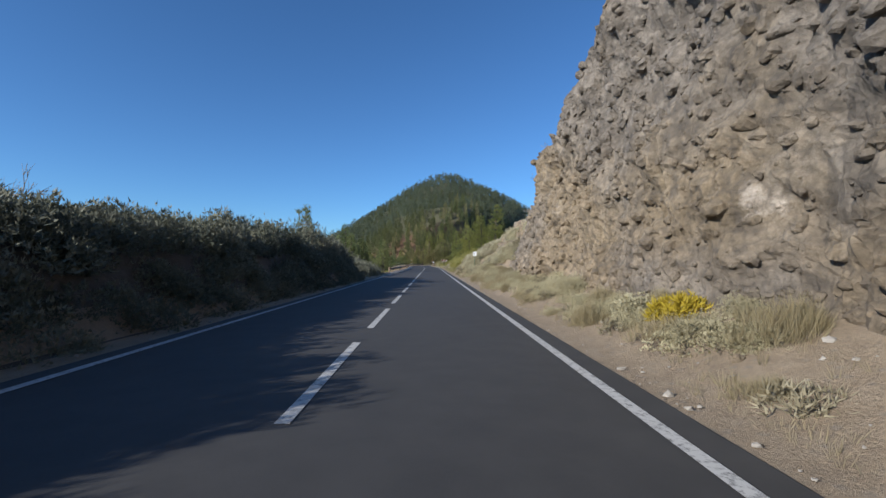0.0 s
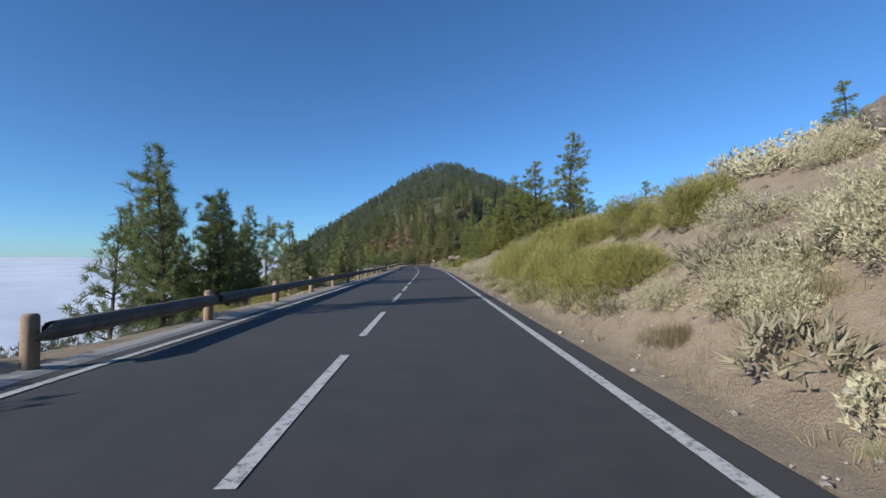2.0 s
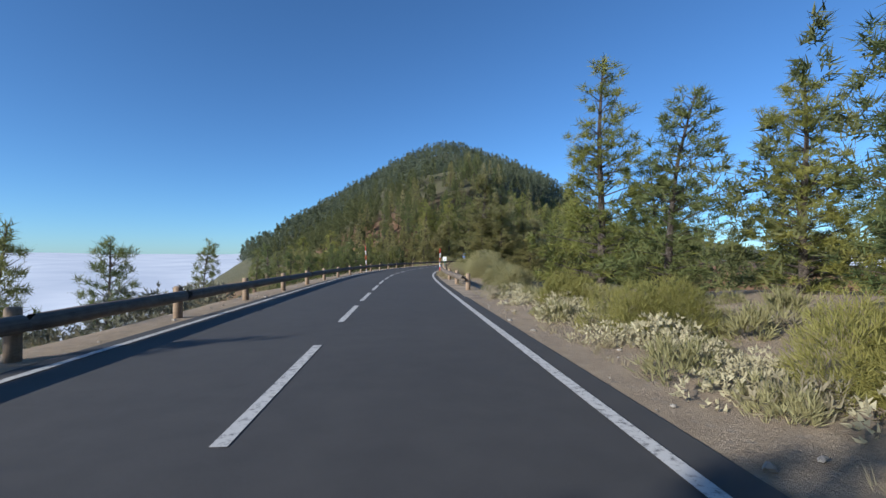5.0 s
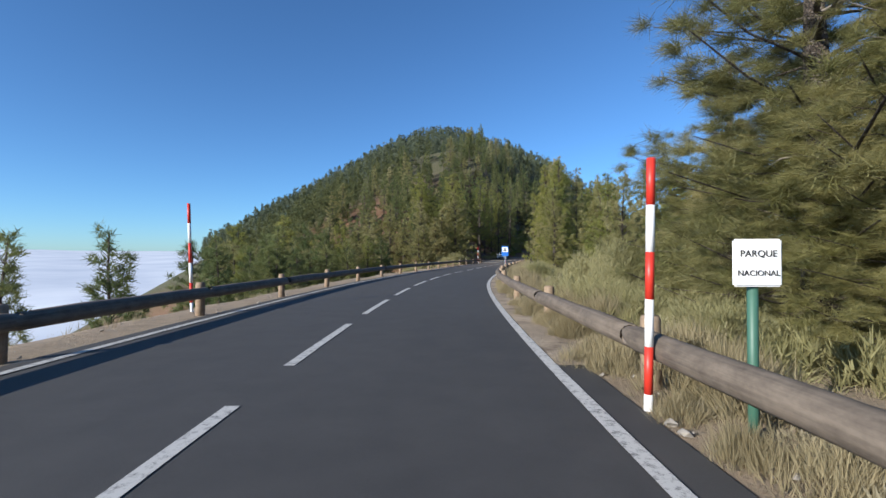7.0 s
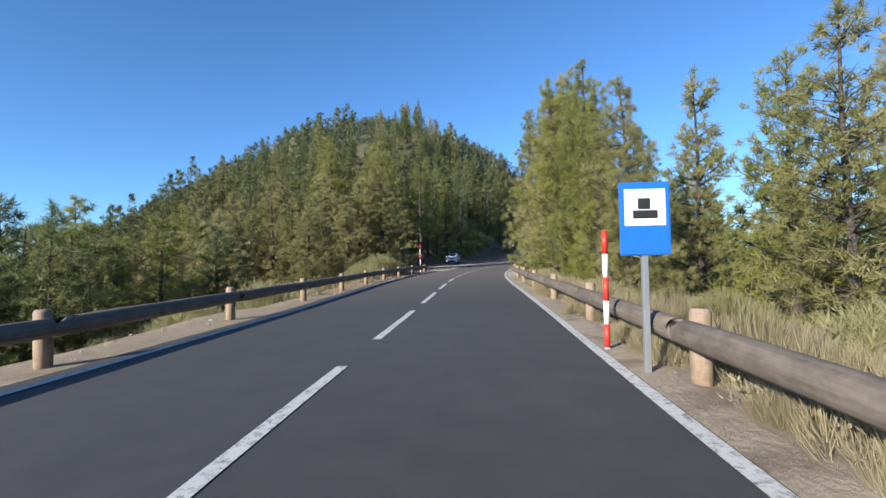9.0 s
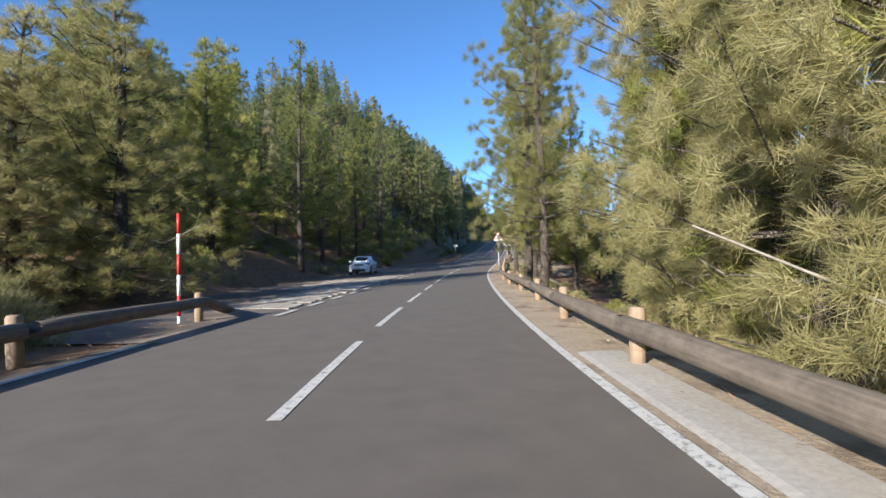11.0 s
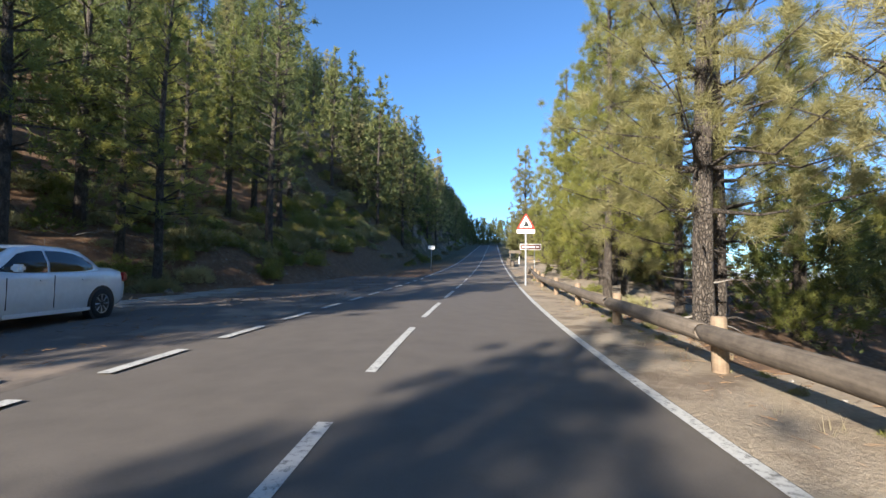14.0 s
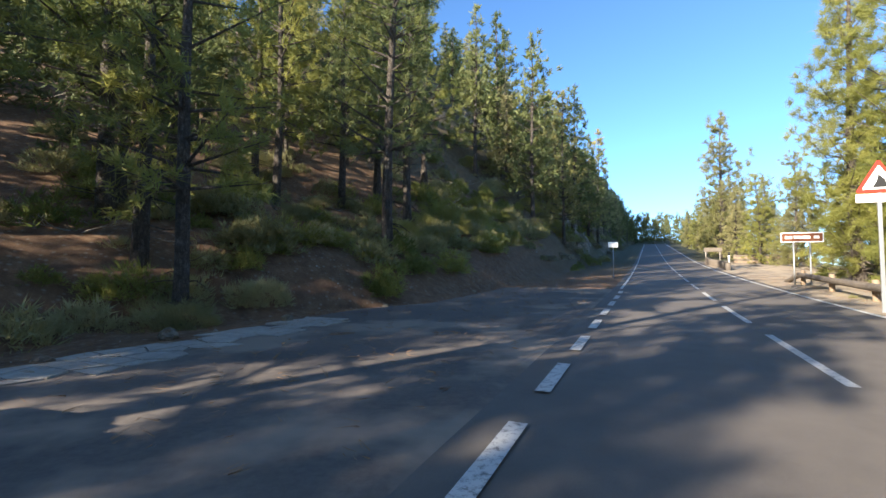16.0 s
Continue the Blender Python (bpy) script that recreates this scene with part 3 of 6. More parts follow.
def pine_meshes(seed, height, bare, reach, top, whorls, per, space, count, length, width, girth, needles, lean=0.03, gap=0.0, stubs=0, inner=0.35):
    """A Canary pine: the meshes of its trunk with limbs, and of its crown of round tufts of needles.
    bare: the height where the crown begins; reach: the longest limb; top: the limb's length at the tip; space: from tuft to tuft along a limb."""
    rng = np.random.default_rng(seed)
    rnd = random.Random(seed)
    bend = rng.normal(size=(2,)) * lean * height
    def axis(z):
        u = z / height
        return np.array([bend[0] * u * u + 0.06 * math.sin(u * 7 + seed), bend[1] * u * u + 0.06 * math.cos(u * 6 + seed), z])
    fine = count > 50
    zs = np.linspace(-0.8, height, 34 if fine else 8)
    pieces = [tube([axis(z) for z in zs], [girth * (1.25 if z < 0.1 else 1.0) * (1 - 0.93 * max(0, z) / height) + 0.012 for z in zs], 14 if fine else 8, True, rnd, 0.09)]
    centres, ways, pale = [], [], [False] * len(pieces[0][1])
    lobes = rng.uniform(0, 6.28, 3)
    for i in range(whorls):
        u = (i + rng.random() * 0.8) / whorls
        z = bare + (height * 0.985 - bare) * u
        if gap and rng.random() < gap and 0.15 < u < 0.85:
            continue
        belly = math.sin(math.pi * min(1, 0.25 + 0.75 * u)) ** 0.8
        long = (reach * (1 - u) ** 0.7 * (0.55 + 0.45 * belly) + top) * (0.6 + 0.7 * rng.random())
        for k in range(per if u < 0.9 else 3):
            if rng.random() < 0.12:
                continue
            w = 2 * math.pi * (k + rng.random() * 0.8) / per + i * 1.3
            el = math.radians(rng.uniform(-8, 18) + 30 * u)
            o = np.array([math.cos(w) * math.cos(el), math.sin(w) * math.cos(el), math.sin(el)])
            ll = long * (0.6 + 0.55 * rng.random()) * (1 + 0.28 * math.sin(w + lobes[0] + 5 * u) + 0.15 * math.sin(2 * w + lobes[1]))
            ll = min(ll, reach * 1.15)
            p0 = axis(z)
            p1 = p0 + o * ll * 0.5 + np.array([0, 0, -0.04 * ll])
            p2 = p0 + o * ll + np.array([0, 0, 0.14 * ll])
            if fine:
                wave = rng.normal(size=(2, 3)) * 0.04 * ll
                pieces.append(tube([p0, p0 + (p1 - p0) * 0.55 + wave[0], p1 + wave[1], p2], [0.042 * (1 - 0.6 * u) + 0.012, 0.022, 0.017, 0.01], 4, False))
                pale.extend([rng.random() < 0.03] * len(pieces[-1][1]))
            else:
                pieces.append(tube([p0, p2], [0.045 * girth / 0.16 * (1 - 0.6 * u) + 0.008, 0.006], 3, False))
            n = max(1, int(round(ll * (1 - inner) / space * 1.5)))
            ts = np.clip(1.0 - (1 - inner) * (np.arange(n) / max(1, n)) + rng.normal(size=n) * 0.05, 0.08, 1.05)
            p = np.where(ts[:, None] < 0.5, p0 + (p1 - p0) * (ts[:, None] / 0.5), p1 + (p2 - p1) * ((ts[:, None] - 0.5) / 0.5))
            side = np.array([-math.sin(w), math.cos(w), 0.0])
            swing = np.where(np.arange(n) == 0, 0.05, 1.0) * rng.uniform(-0.42, 0.42, n) * ll * (1.15 - ts)
            off = side * swing[:, None] + np.array([0, 0, 1.0]) * (0.04 + rng.normal(size=(n, 1)) * (0.06 + 0.13 * ll ** 0.7)) + rng.normal(size=(n, 3)) * 0.07
            centres.append(p + off)
            ways.append(unit(o * 0.5 + np.array([0, 0, 0.42]) + off * 0.8))
    tip = axis(height)
    centres.append(tip + np.array([[0, 0, -0.05], [0.04, 0, -0.32], [-0.05, 0.05, -0.6]]))
    ways.append(np.array([[0, 0, 1.0]] * 3))
    for i in range(stubs):
        z = rng.uniform(0.15, 1.0) * bare
        w = rng.uniform(0, 6.28)
        o = np.array([math.cos(w), math.sin(w), rng.uniform(-0.35, 0.2)])
        ll = rng.uniform(0.4, 1.1)
        p0 = axis(z)
        pieces.append(tube([p0, p0 + o * ll * 0.5, p0 + o * ll + np.array([0, 0, rng.uniform(-0.3, 0.15)])], [0.024, 0.016, 0.005], 4, False))
        pale.extend([i % 5 == 0] * len(pieces[-1][1]))
    v, f = joined(pieces)
    trunk = mesh_of("trunk", v, f, BARK, True)
    if fine:
        trunk.materials.append(DEAD_WOOD)
        trunk.polygons.foreach_set("material_index", np.array(pale, dtype=np.int32))
    c, w = np.concatenate(centres), np.concatenate(ways)
    crown = tri_mesh("crown", blades(rng, c, w, count, length, width, 1.15, 0.8 if count > 100 else 0.45, max(0.032, length * 0.2)), needles)
    return trunk, crown, height


def tree_at(kinds, rng, x, y, top=None, height=None, label="", group="", sink=0.15, wide=1.0, deep=False):
    """Plants one of the kinds so that its tip reaches the height top, or with a height of its own."""
    trunk, crown, tall = kinds[int(rng.random() * len(kinds))]
    z = on_ground(x, y)
    h = height if height else max(2.5, top - z)
    k = h / tall
    kw = wide * k ** 0.75 if k < 1 else wide * k
    if deep:
        label, group = "green pine standing deeper in the wood", "pines deeper in the wood"
    ob = thing("pine_tree", Matrix.Translation((x, y, z - sink)), label or "green Canary pine with long drooping needles", "tree", group)
    turn = Matrix.Rotation(rng.random() * 6.28, 4, 'Z') @ Matrix.Diagonal((kw, kw, k, 1))
    part("trunk", trunk, None, ob, "rough grey-brown bark", turn)
    part("crown", crown, None, ob, "", turn)
    return ob


def bush_mesh(name, seed, r, h, n, count, length, width, material, up=0.5, spread=0.7, lumps=5, droop=0.1):
    """A low bush: tufts over an uneven dome of several lumps."""
    rng = np.random.default_rng(seed)
    cs, ws = [], []
    for i in range(lumps):
        a, q = rng.uniform(0, 6.28), rng.uniform(0, 0.62) * r
        o = np.array([math.cos(a) * q, math.sin(a) * q, 0])
        rr, hh = r * rng.uniform(0.42, 0.72), h * rng.uniform(0.6, 1.0)
        d = unit(rng.normal(size=(n // lumps, 3)))
        d[:, 2] = np.abs(d[:, 2])
        f = 0.72 + 0.3 * rng.random((len(d), 1))
        cs.append(o + d * f * np.array([rr, rr, hh]) - np.array([0, 0, length * 0.35]))
        ws.append(unit(d * (1 - up) + np.array([0, 0, up])))
    return tri_mesh(name, blades(rng, np.concatenate(cs), np.concatenate(ws), count, length, width, spread, droop), material)


def twig_mesh(name, seed, r, h, n, material):
    """Bare crooked branches."""
    rnd = random.Random(seed)
    pieces = []
    def grow(p, d, l, rad, depth):
        q = p + d * l * 0.5 + Vector((rnd.uniform(-1, 1), rnd.uniform(-1, 1), rnd.uniform(-1, 1))) * l * 0.13
        e = p + d * l + Vector((rnd.uniform(-1, 1), rnd.uniform(-1, 1), rnd.uniform(-0.6, 1))) * l * 0.15
        pieces.append(tube([p, q, e], [rad, rad * 0.75, rad * 0.5], 5, False))
        if depth:
            for _ in range(rnd.choice((2, 3, 3))):
                nd = (d + Vector((rnd.uniform(-1, 1), rnd.uniform(-1, 1), rnd.uniform(-0.4, 0.8))) * 0.8).normalized()
                grow(e, nd, l * rnd.uniform(0.55, 0.8), rad * 0.5, depth - 1)
    for i in range(n):
        a = rnd.uniform(0, 6.28)
        d = Vector((math.cos(a) * r, math.sin(a) * r, h)).normalized()
        grow(Vector((0, 0, -0.1)), d, 0.42 * math.hypot(r, h), 0.035, 3)
    v, f = joined(pieces)
    return mesh_of(name, v, f, material, True)


def bush_at(name, kinds, rng, x, y, size=1.0, label="", category="bush", group="", tall=1.0, twigs=None, sink=0.05):
    z = on_ground(x, y)
    turn = Matrix.Rotation(rng.random() * 6.28, 4, 'Z') @ Matrix.Diagonal((size, size, size * tall, 1))
    if twigs:
        ob = thing(name, Matrix.Translation((x, y, z - sink)), label, category, group)
        part("leaves", kinds[int(rng.random() * len(kinds))], None, ob, "", turn)
        part("dead_wood", twigs[int(rng.random() * len(twigs))], None, ob, "bare grey branches", turn)
        return ob
    ob = new(name, kinds[int(rng.random() * len(kinds))])
    ob.matrix_basis = Matrix.Translation((x, y, z - sink)) @ turn
    return tagged(ob, label, category, group)


# kinds of pine
SLIM = [pine_meshes(11 + i, 9.0, 0.5, 1.75, 0.3, 22, 6, 0.34, 32, 0.31, 0.033, 0.12, NEEDLES_SHADED, 0.03, 0.06) for i in range(4)]
FULL = [pine_meshes(31 + i, 11.0, 0.4, 2.3, 0.32, 24, 6, 0.36, 34, 0.33, 0.033, 0.16, NEEDLES, 0.02, 0.07) for i in range(4)]
OLIVE = [pine_meshes(36 + i, 11.0, 0.4, 2.3, 0.32, 25, 6, 0.36, 32, 0.33, 0.036, 0.16, NEEDLES_DRY if i else NEEDLES, 0.02, 0.07) for i in range(3)]
DRY = [pine_meshes(41 + i, 12.0, 0.4, 2.4, 0.32, 26, 6, 0.32, 74, 0.28, 0.0155, 0.19, NEEDLES_DRY, 0.02, 0.07, 6, 0.2) for i in range(2)]
TALL = [pine_meshes(51 + i, 15.0, 2.4, 2.2, 0.3, 20, 6, 0.5, 14, 0.42, 0.11, 0.17, NEEDLES_SHADED, 0.025, 0.08, 8) for i in range(3)]
TALL += [pine_meshes(61, 15.0, 2.0, 2.3, 0.3, 20, 6, 0.5, 14, 0.42, 0.11, 0.16, NEEDLES_DRY, 0.02, 0.08, 8)]
HIGH = [pine_meshes(56 + i, 15.0, 3.4, 2.3, 0.3, 19, 5, 0.42, 30, 0.32, 0.036, 0.18, NEEDLES if i else NEEDLES_SHADED, 0.025, 0.12, 12, 0.3) for i in range(3)]
NEAR = [pine_meshes(66 + i, 12.0, 0.3, 2.4, 0.32, 26, 6, 0.32, 74, 0.28, 0.0155, 0.19, NEEDLES, 0.02, 0.07, 6, 0.2) for i in range(2)]
CLOSE = [pine_meshes(76 + i, 12.0, 0.3, 2.5, 0.32, 26, 6, 0.30, 165, 0.27, 0.0078, 0.2, NEEDLES_DRY if i else NEEDLES, 0.02, 0.07, 6, 0.15) for i in range(2)]
BIG = [pine_meshes(71 + i, 15.0, 2.2, 2.5, 0.35, 24, 5, 0.36, 150, 0.27, 0.008, 0.155, NEEDLES if i else NEEDLES_DRY, 0.015, 0.14, 10, 0.25) for i in range(2)]
# pines whose shade comes from the needle colour
SHADY = [pine_meshes(86 + i, 13.0, 1.4, 2.3, 0.3, 22, 6, 0.36, 50, 0.3, 0.02, 0.2, NEEDLES_SHADED, 0.02, 0.08, 8, 0.25) for i in range(2)]

BROOMS = [bush_mesh("broom", 81 + i, 1.0, 1.1, 900, 7, 0.24, 0.012, BROOM, 0.5, 0.5, 9, 0.0) for i in range(2)]
PALES = [bush_mesh("pale_bush", 91 + i, 0.9, 0.75, 230, 4, 0.10, 0.05, PALE_LEAF, 0.45, 0.9, 6) for i in range(2)]
FINE = [bush_mesh("pale_bush", 95 + i, 1.0, 0.85, 2100, 6, 0.047, 0.0165, PALE_LEAF, 0.5, 0.8, 13) for i in range(3)]
SMALL = [bush_mesh("pale_bush", 98 + i, 1.0, 0.85, 260, 4, 0.11, 0.055, PALE_LEAF, 0.45, 0.9, 7) for i in range(2)]
GREYS = [bush_mesh("grey_bush", 101 + i, 0.9, 0.6, 130, 4, 0.19, 0.038, GREY_LEAF, 0.45, 0.9, 5) for i in range(2)]
HEATHS = [bush_mesh("heath", 111 + i, 2.3, 2.6, 900, 6, 0.22, 0.06, HEATH, 0.5, 0.8, 9) for i in range(2)]
SOFTS = [bush_mesh("heath", 116 + i, 1.5, 1.35, 600, 4, 0.14, 0.055, HEATH, 0.4, 0.95, 10) for i in range(3)]
SOFT_BROOMS = [bush_mesh("broom", 83 + i, 1.0, 1.15, 2600, 8, 0.11, 0.0075, BROOM_SUN, 0.35, 0.65, 8, 0.0) for i in range(3)]
PALE_BROOMS = [bush_mesh("broom", 161 + i, 1.0, 1.15, 2600, 8, 0.11, 0.0075, BROOM, 0.35, 0.65, 8, 0.0) for i in range(3)]
TUSSOCKS = [bush_mesh("dry_tussock", 151 + i, 0.55, 0.5, 420, 6, 0.24, 0.0065, GRASS, 0.75, 0.45, 5, 0.0) for i in range(2)]
FAR_BROOMS = [bush_mesh("broom", 86 + i, 1.0, 1.1, 150, 6, 0.28, 0.028, BROOM, 0.55, 0.6, 6, 0.0) for i in range(2)]
LOWS = [bush_mesh("undergrowth", 121 + i, 0.9, 0.8, 220, 6, 0.19, 0.026, BROOM if i else NEEDLES, 0.5, 0.9, 6) for i in range(2)]
TWIGS = [twig_mesh("twigs", 131 + i, 1.0, 0.6, 5, DEAD_WOOD) for i in range(2)]


def joined_copies(name, entries, label, category):
    """Many small plants that nobody could count, as one."""
    arrays, tints, slots = {}, [], []
    out = []
    for me, m in entries:
        if me.name not in arrays:
            co = np.empty(len(me.vertices) * 3, dtype=np.float32)
            me.vertices.foreach_get("co", co)
            me.calc_loop_triangles()
            ix = np.empty(len(me.loop_triangles) * 3, dtype=np.int32)
            me.loop_triangles.foreach_get("vertices", ix)
            arrays[me.name] = co.reshape(-1, 3)[ix]
        r = np.array(m)
        out.append(arrays[me.name] @ r[:3, :3].T + r[:3, 3])
        if me.materials[0] not in slots:
            slots.append(me.materials[0])
        tints.append(np.full(len(out[-1]) // 3, slots.index(me.materials[0]), dtype=np.int32))
    ob = new(name, tri_mesh(name, np.concatenate(out), slots[0]))
    for material in slots[1:]:
        ob.data.materials.append(material)
    ob.data.polygons.foreach_set("material_index", np.concatenate(tints))
    tagged(ob, label, category, kind="stuff")


def plant_trees():
    rng = np.random.default_rng(21)
    slim, edge = "slim dark green pine on the slope below the road", "pines along the slope below"
    for x, y, top in [(-12.5, 49.6, 7.5), (-12.0, 52.0, 3.2), (-14.5, 47.5, 3.0), (-11.4, 66.4, 6.7), (-9.3, 68.4, 5.0), (-12.6, 68.8, 4.6), (-9.4, 70.5, 3.4), (-10.2, 64.6, 5.4), (-8.7, 66.4, 4.2), (-11.9, 72.0, 5.2), (-13.4, 81, 5.5), (-14.9, 84, 3.6),
                      (-19.7, 92.6, 5.4), (-13.6, 93.6, 5.6), (-12.2, 95.3, 3.5), (-9.6, 101.8, 6.3), (-10.7, 104.2, 4.2), (-22.1, 108.3, 7.1), (-10.0, 103.8, 6.7), (-11.0, 106.9, 3.9), (-9.0, 113, 3.4), (-17.5, 60, 3.2), (-20, 75, 4.5),
                      (-16, 117, 3.2), (-12.5, 123, 2.9), (-20, 128, 3.0), (-24, 137, 3.2), (-17, 146, 2.6), (-28, 152, 3.0), (-23.3, 179.8, 3.0), (-21, 168, 2.2), (-15, 160, 1.9), (-12, 172, 2.4),
                      (-12.5, 184, 3.6), (-10.1, 194, 4.0), (-14, 190, 3.0), (-17, 197, 3.4), (-12, 200, 3.6), (-20, 188, 2.2), (-25, 195, 2.6), (-16, 206, 5)]:
        tree_at(SLIM, rng, x, y, top=top, label=slim, group=edge, wide=1.0)
    done = []
    for i in range(900):
        if len(done) > 63:
            break
        s, a = rng.uniform(163, 202), 14 + 36 * rng.random() ** 1.4
        x, y = at_road(s, -a)
        if any((x - px) ** 2 + (y - py) ** 2 < 5.0 for px, py in done) or x < 0.5 - 0.575 * (y - 159):
            continue
        done.append((x, y))
        tip = lerp_table(s, [(163, 0.3), (185, 1.6), (196, 2.6), (202, 4.0)]) + rng.uniform(-1.2, 1.0) - max(0, a - 12) * 0.04
        tree_at(SLIM + FULL[:1] if s < 190 else SLIM[:1] + OLIVE, rng, x, y, top=max(tip, on_ground(x, y) + 3.5), label=slim, group=edge, wide=1.2)
    ridge = "young green pine on the sunny bank"
    for x, y, top in [(26.2, 71.3, 12.0), (28.3, 68.5, 13.8), (30.5, 67.5, 14.6), (33, 69.5, 16.5), (29, 76, 11.2), (25, 80, 9.6), (22, 88, 9.0), (10.8, 85.8, 10.4), (13.2, 83.6, 12.2), (14.6, 87, 8.6),
                      (11.8, 101.8, 11.9), (16.4, 102.8, 9.8), (9.6, 99.3, 8.9), (13.9, 97.8, 9.3), (18, 95, 8.4), (21, 100, 9.0), (10.0, 113.2, 10.9), (13.4, 110.5, 8.0), (17, 112, 8.5), (20, 108, 9),
                      (8.2, 106.4, 5.6), (7.6, 110.4, 6.2), (9.4, 118, 6.4), (7.4, 123.5, 6.0), (12, 124, 7.2), (16, 121, 7.6), (8.4, 131, 10.6), (12, 133, 6.4), (17, 130, 6.2), 
                      (9.4, 158, 5.0), (13, 150, 4.6), (16, 156, 5.2), (20, 149, 4.8), (12.4, 163.5, 5.2), (15.4, 168.4, 6.4), (11.8, 171.2, 6.3), (15.4, 182.8, 7.6), (13.6, 177.5, 7.2), (18.5, 175.5, 7.4),
                      (17.8, 186.5, 8.2), (20.5, 181, 9.0), (22.6, 177.5, 8.6), (14.6, 193.4, 9.6), (13, 188.5, 7.8), (19, 192, 9.5), (24, 187, 10), (27, 182, 9.5)]:
        near_by = road_of(x, y)
        tree_at(NEAR if 95 < y < 105 or near_by[1] < 6.5 else DRY + DRY + NEAR[:1] if y > 155 and near_by[1] < 9.5 else OLIVE if y > 154 else FULL if top > 6.5 else SLIM + FULL, rng, x, y, top=top, label=ridge, group="pines on the bank", wide=1.25 if y < 158 else 0.98)
    for x, y, top in [(5.6, 151.2, 8.9), (5.2, 149.6, 4.6), (6.9, 149.4, 5.6), (7.5, 153.0, 7.8), (9.2, 150.8, 4.6), (7.2, 155.4, 6.2), (8.9, 147.4, 3.4), (10.8, 153.4, 5.0)]:
        tree_at(CLOSE[1:], rng, x, y, top=top, label="broad sunlit pine leaning over the roadside", group="pines on the bank", wide=1.6)
    for x, y, top in [(8.6, 101.0, 4.8), (9.8, 104.5, 5.4), (11.0, 98.6, 5.8), (8.0, 107.2, 4.4), (10.6, 101.8, 6.8), (12.4, 106, 6.6)]:
        tree_at(NEAR, rng, x, y, top=top, label="young bushy pine with green needles down to the ground", group="pines on the bank", wide=2.1)
    near = "tall yellow-green pine close behind the wooden barrier"
    spots = [at_road(s, d) + (h,) for s, d, h in [(201.6, 7.6, 13.5), (203.8, 6.4, 13), (206.4, 7.2, 14.5), (208.6, 6.5, 13.5), (211.0, 7.4, 14.5), (213.4, 6.7, 14), (213.0, 9.6, 15), (221.0, 11.5, 15),
              (239.0, 9.6, 15.5), (249.6, 8.6, 16), (255.0, 8.0, 15.5), (260, 11.5, 13), (264, 10.5, 12), (268, 13.5, 11), (272, 11.5, 9.5), (276, 13, 10), (280, 11, 10), (284, 13, 12.5), (288, 9.5, 10),
              (292, 11, 9), (296, 8.5, 9.5), (301, 10, 10), (306, 8, 9), (312, 9.5, 10), (318, 8, 9), (326, 8.5, 10), (336, 8, 9), (348, 7.5, 9), (362, 7, 9)]]
    spots += [(20.45, 216.39, 15.5), (21.48, 219.2, 17), (24.54, 222.94, 18), (26.9, 226.4, 16.5), (31.2, 235.0, 17), (35.4, 243.0, 17), (40.9, 248.6, 17.5), (27.8, 229.0, 15), (64, 294, 19.5)]
    spots += [at_road(s, d) + (h,) for s, d, h in ((240.0, 5.2, 16.5), (258, 7.6, 15.5), (262, 9.5, 15), (266, 8.2, 16), (270, 7.6, 17))]
    for x, y, h in spots:
        s, d = road_of(x, y)
        kinds = (CLOSE + CLOSE[1:] if d < 7.3 else NEAR + DRY) if s < 214 and d < 8.5 else (BIG if s < 252 and d < 8.5 else BIG if s < 263 and d < 10 else NEAR + DRY if s < 276 and d < 13.2 else OLIVE)
        tree_at(kinds, rng, x, y, height=h, label=near, group="pines beside the barrier")
    # these look shaded by their darker needle colour
    for x, y, h in ((16.3, 199.2, 12.5), (29.6, 218.0, 14.5), (25.4, 215.7, 12.5), (32.5, 222.5, 14), (27.5, 213.0, 12)):
        tree_at(SHADY, rng, x, y, height=h, label="pine with the shade of the wood in its needle colour", group="pines down the slope")
    back = "slender pine trunk standing deeper in the wood"
    for i in range(26):
        s, d = rng.uniform(200, 264), rng.uniform(13, 30)
        x, y = at_road(s, d)
        tree_at(NEAR + DRY if d < 15 else HIGH if d < 17 else TALL, rng, x, y, height=rng.uniform(12, 17), label=back, group="pines down the slope", deep=d > 17)
    wood = "tall pine with a bare trunk on the shaded slope"
    placed = [(14.7, 250.15), (16.5, 248.75), (16.2, 257.5), (17.6, 255.6), (19.7, 258.4), (21.2, 261.1), (23.8, 265.9), (22.7, 259.5), (14.33, 244.96), (12.26, 240.4), (17.9, 247.6)]
    for x, y in placed:
        tree_at(HIGH, rng, x, y, height=rng.uniform(12.5, 16.5), label=wood, group="pines of the slope")
    tries = 0
    while len(placed) < 118 and tries < 6000:
        tries += 1
        s, a = rng.uniform(214, 318), 10.6 + 34 * rng.random() ** 1.7
        if s > 262:
            a -= 2.0
        if 236 < s < 252:
            a += 2.2
        if s < 234:
            a += 7
        x, y = at_road(s, -a)
        if any((x - px) ** 2 + (y - py) ** 2 < 3.1 ** 2 for px, py in placed):
            continue
        placed.append((x, y))
        h = rng.uniform(12, 17.5)
        if s < 236:
            h = min(h, max(4.5, 5.0 + (s - 214) * 0.5 + max(0, 15 - a) * 0.4))
        elif s < 250 and a > 18:
            h = min(h, 13)
        if s < 264 and a > 13:
            h *= 0.75
        elif s > 264 and a > 17:
            h *= 0.62
        tree_at(HIGH if a < 16.5 and s < 275 else TALL, rng, x, y, height=h, label=wood, group="pines of the slope", deep=a > 23 or s > 300)
    for i in range(20):
        s, a = rng.uniform(238, 300), rng.uniform(15, 38)
        x, y = at_road(s, -a)
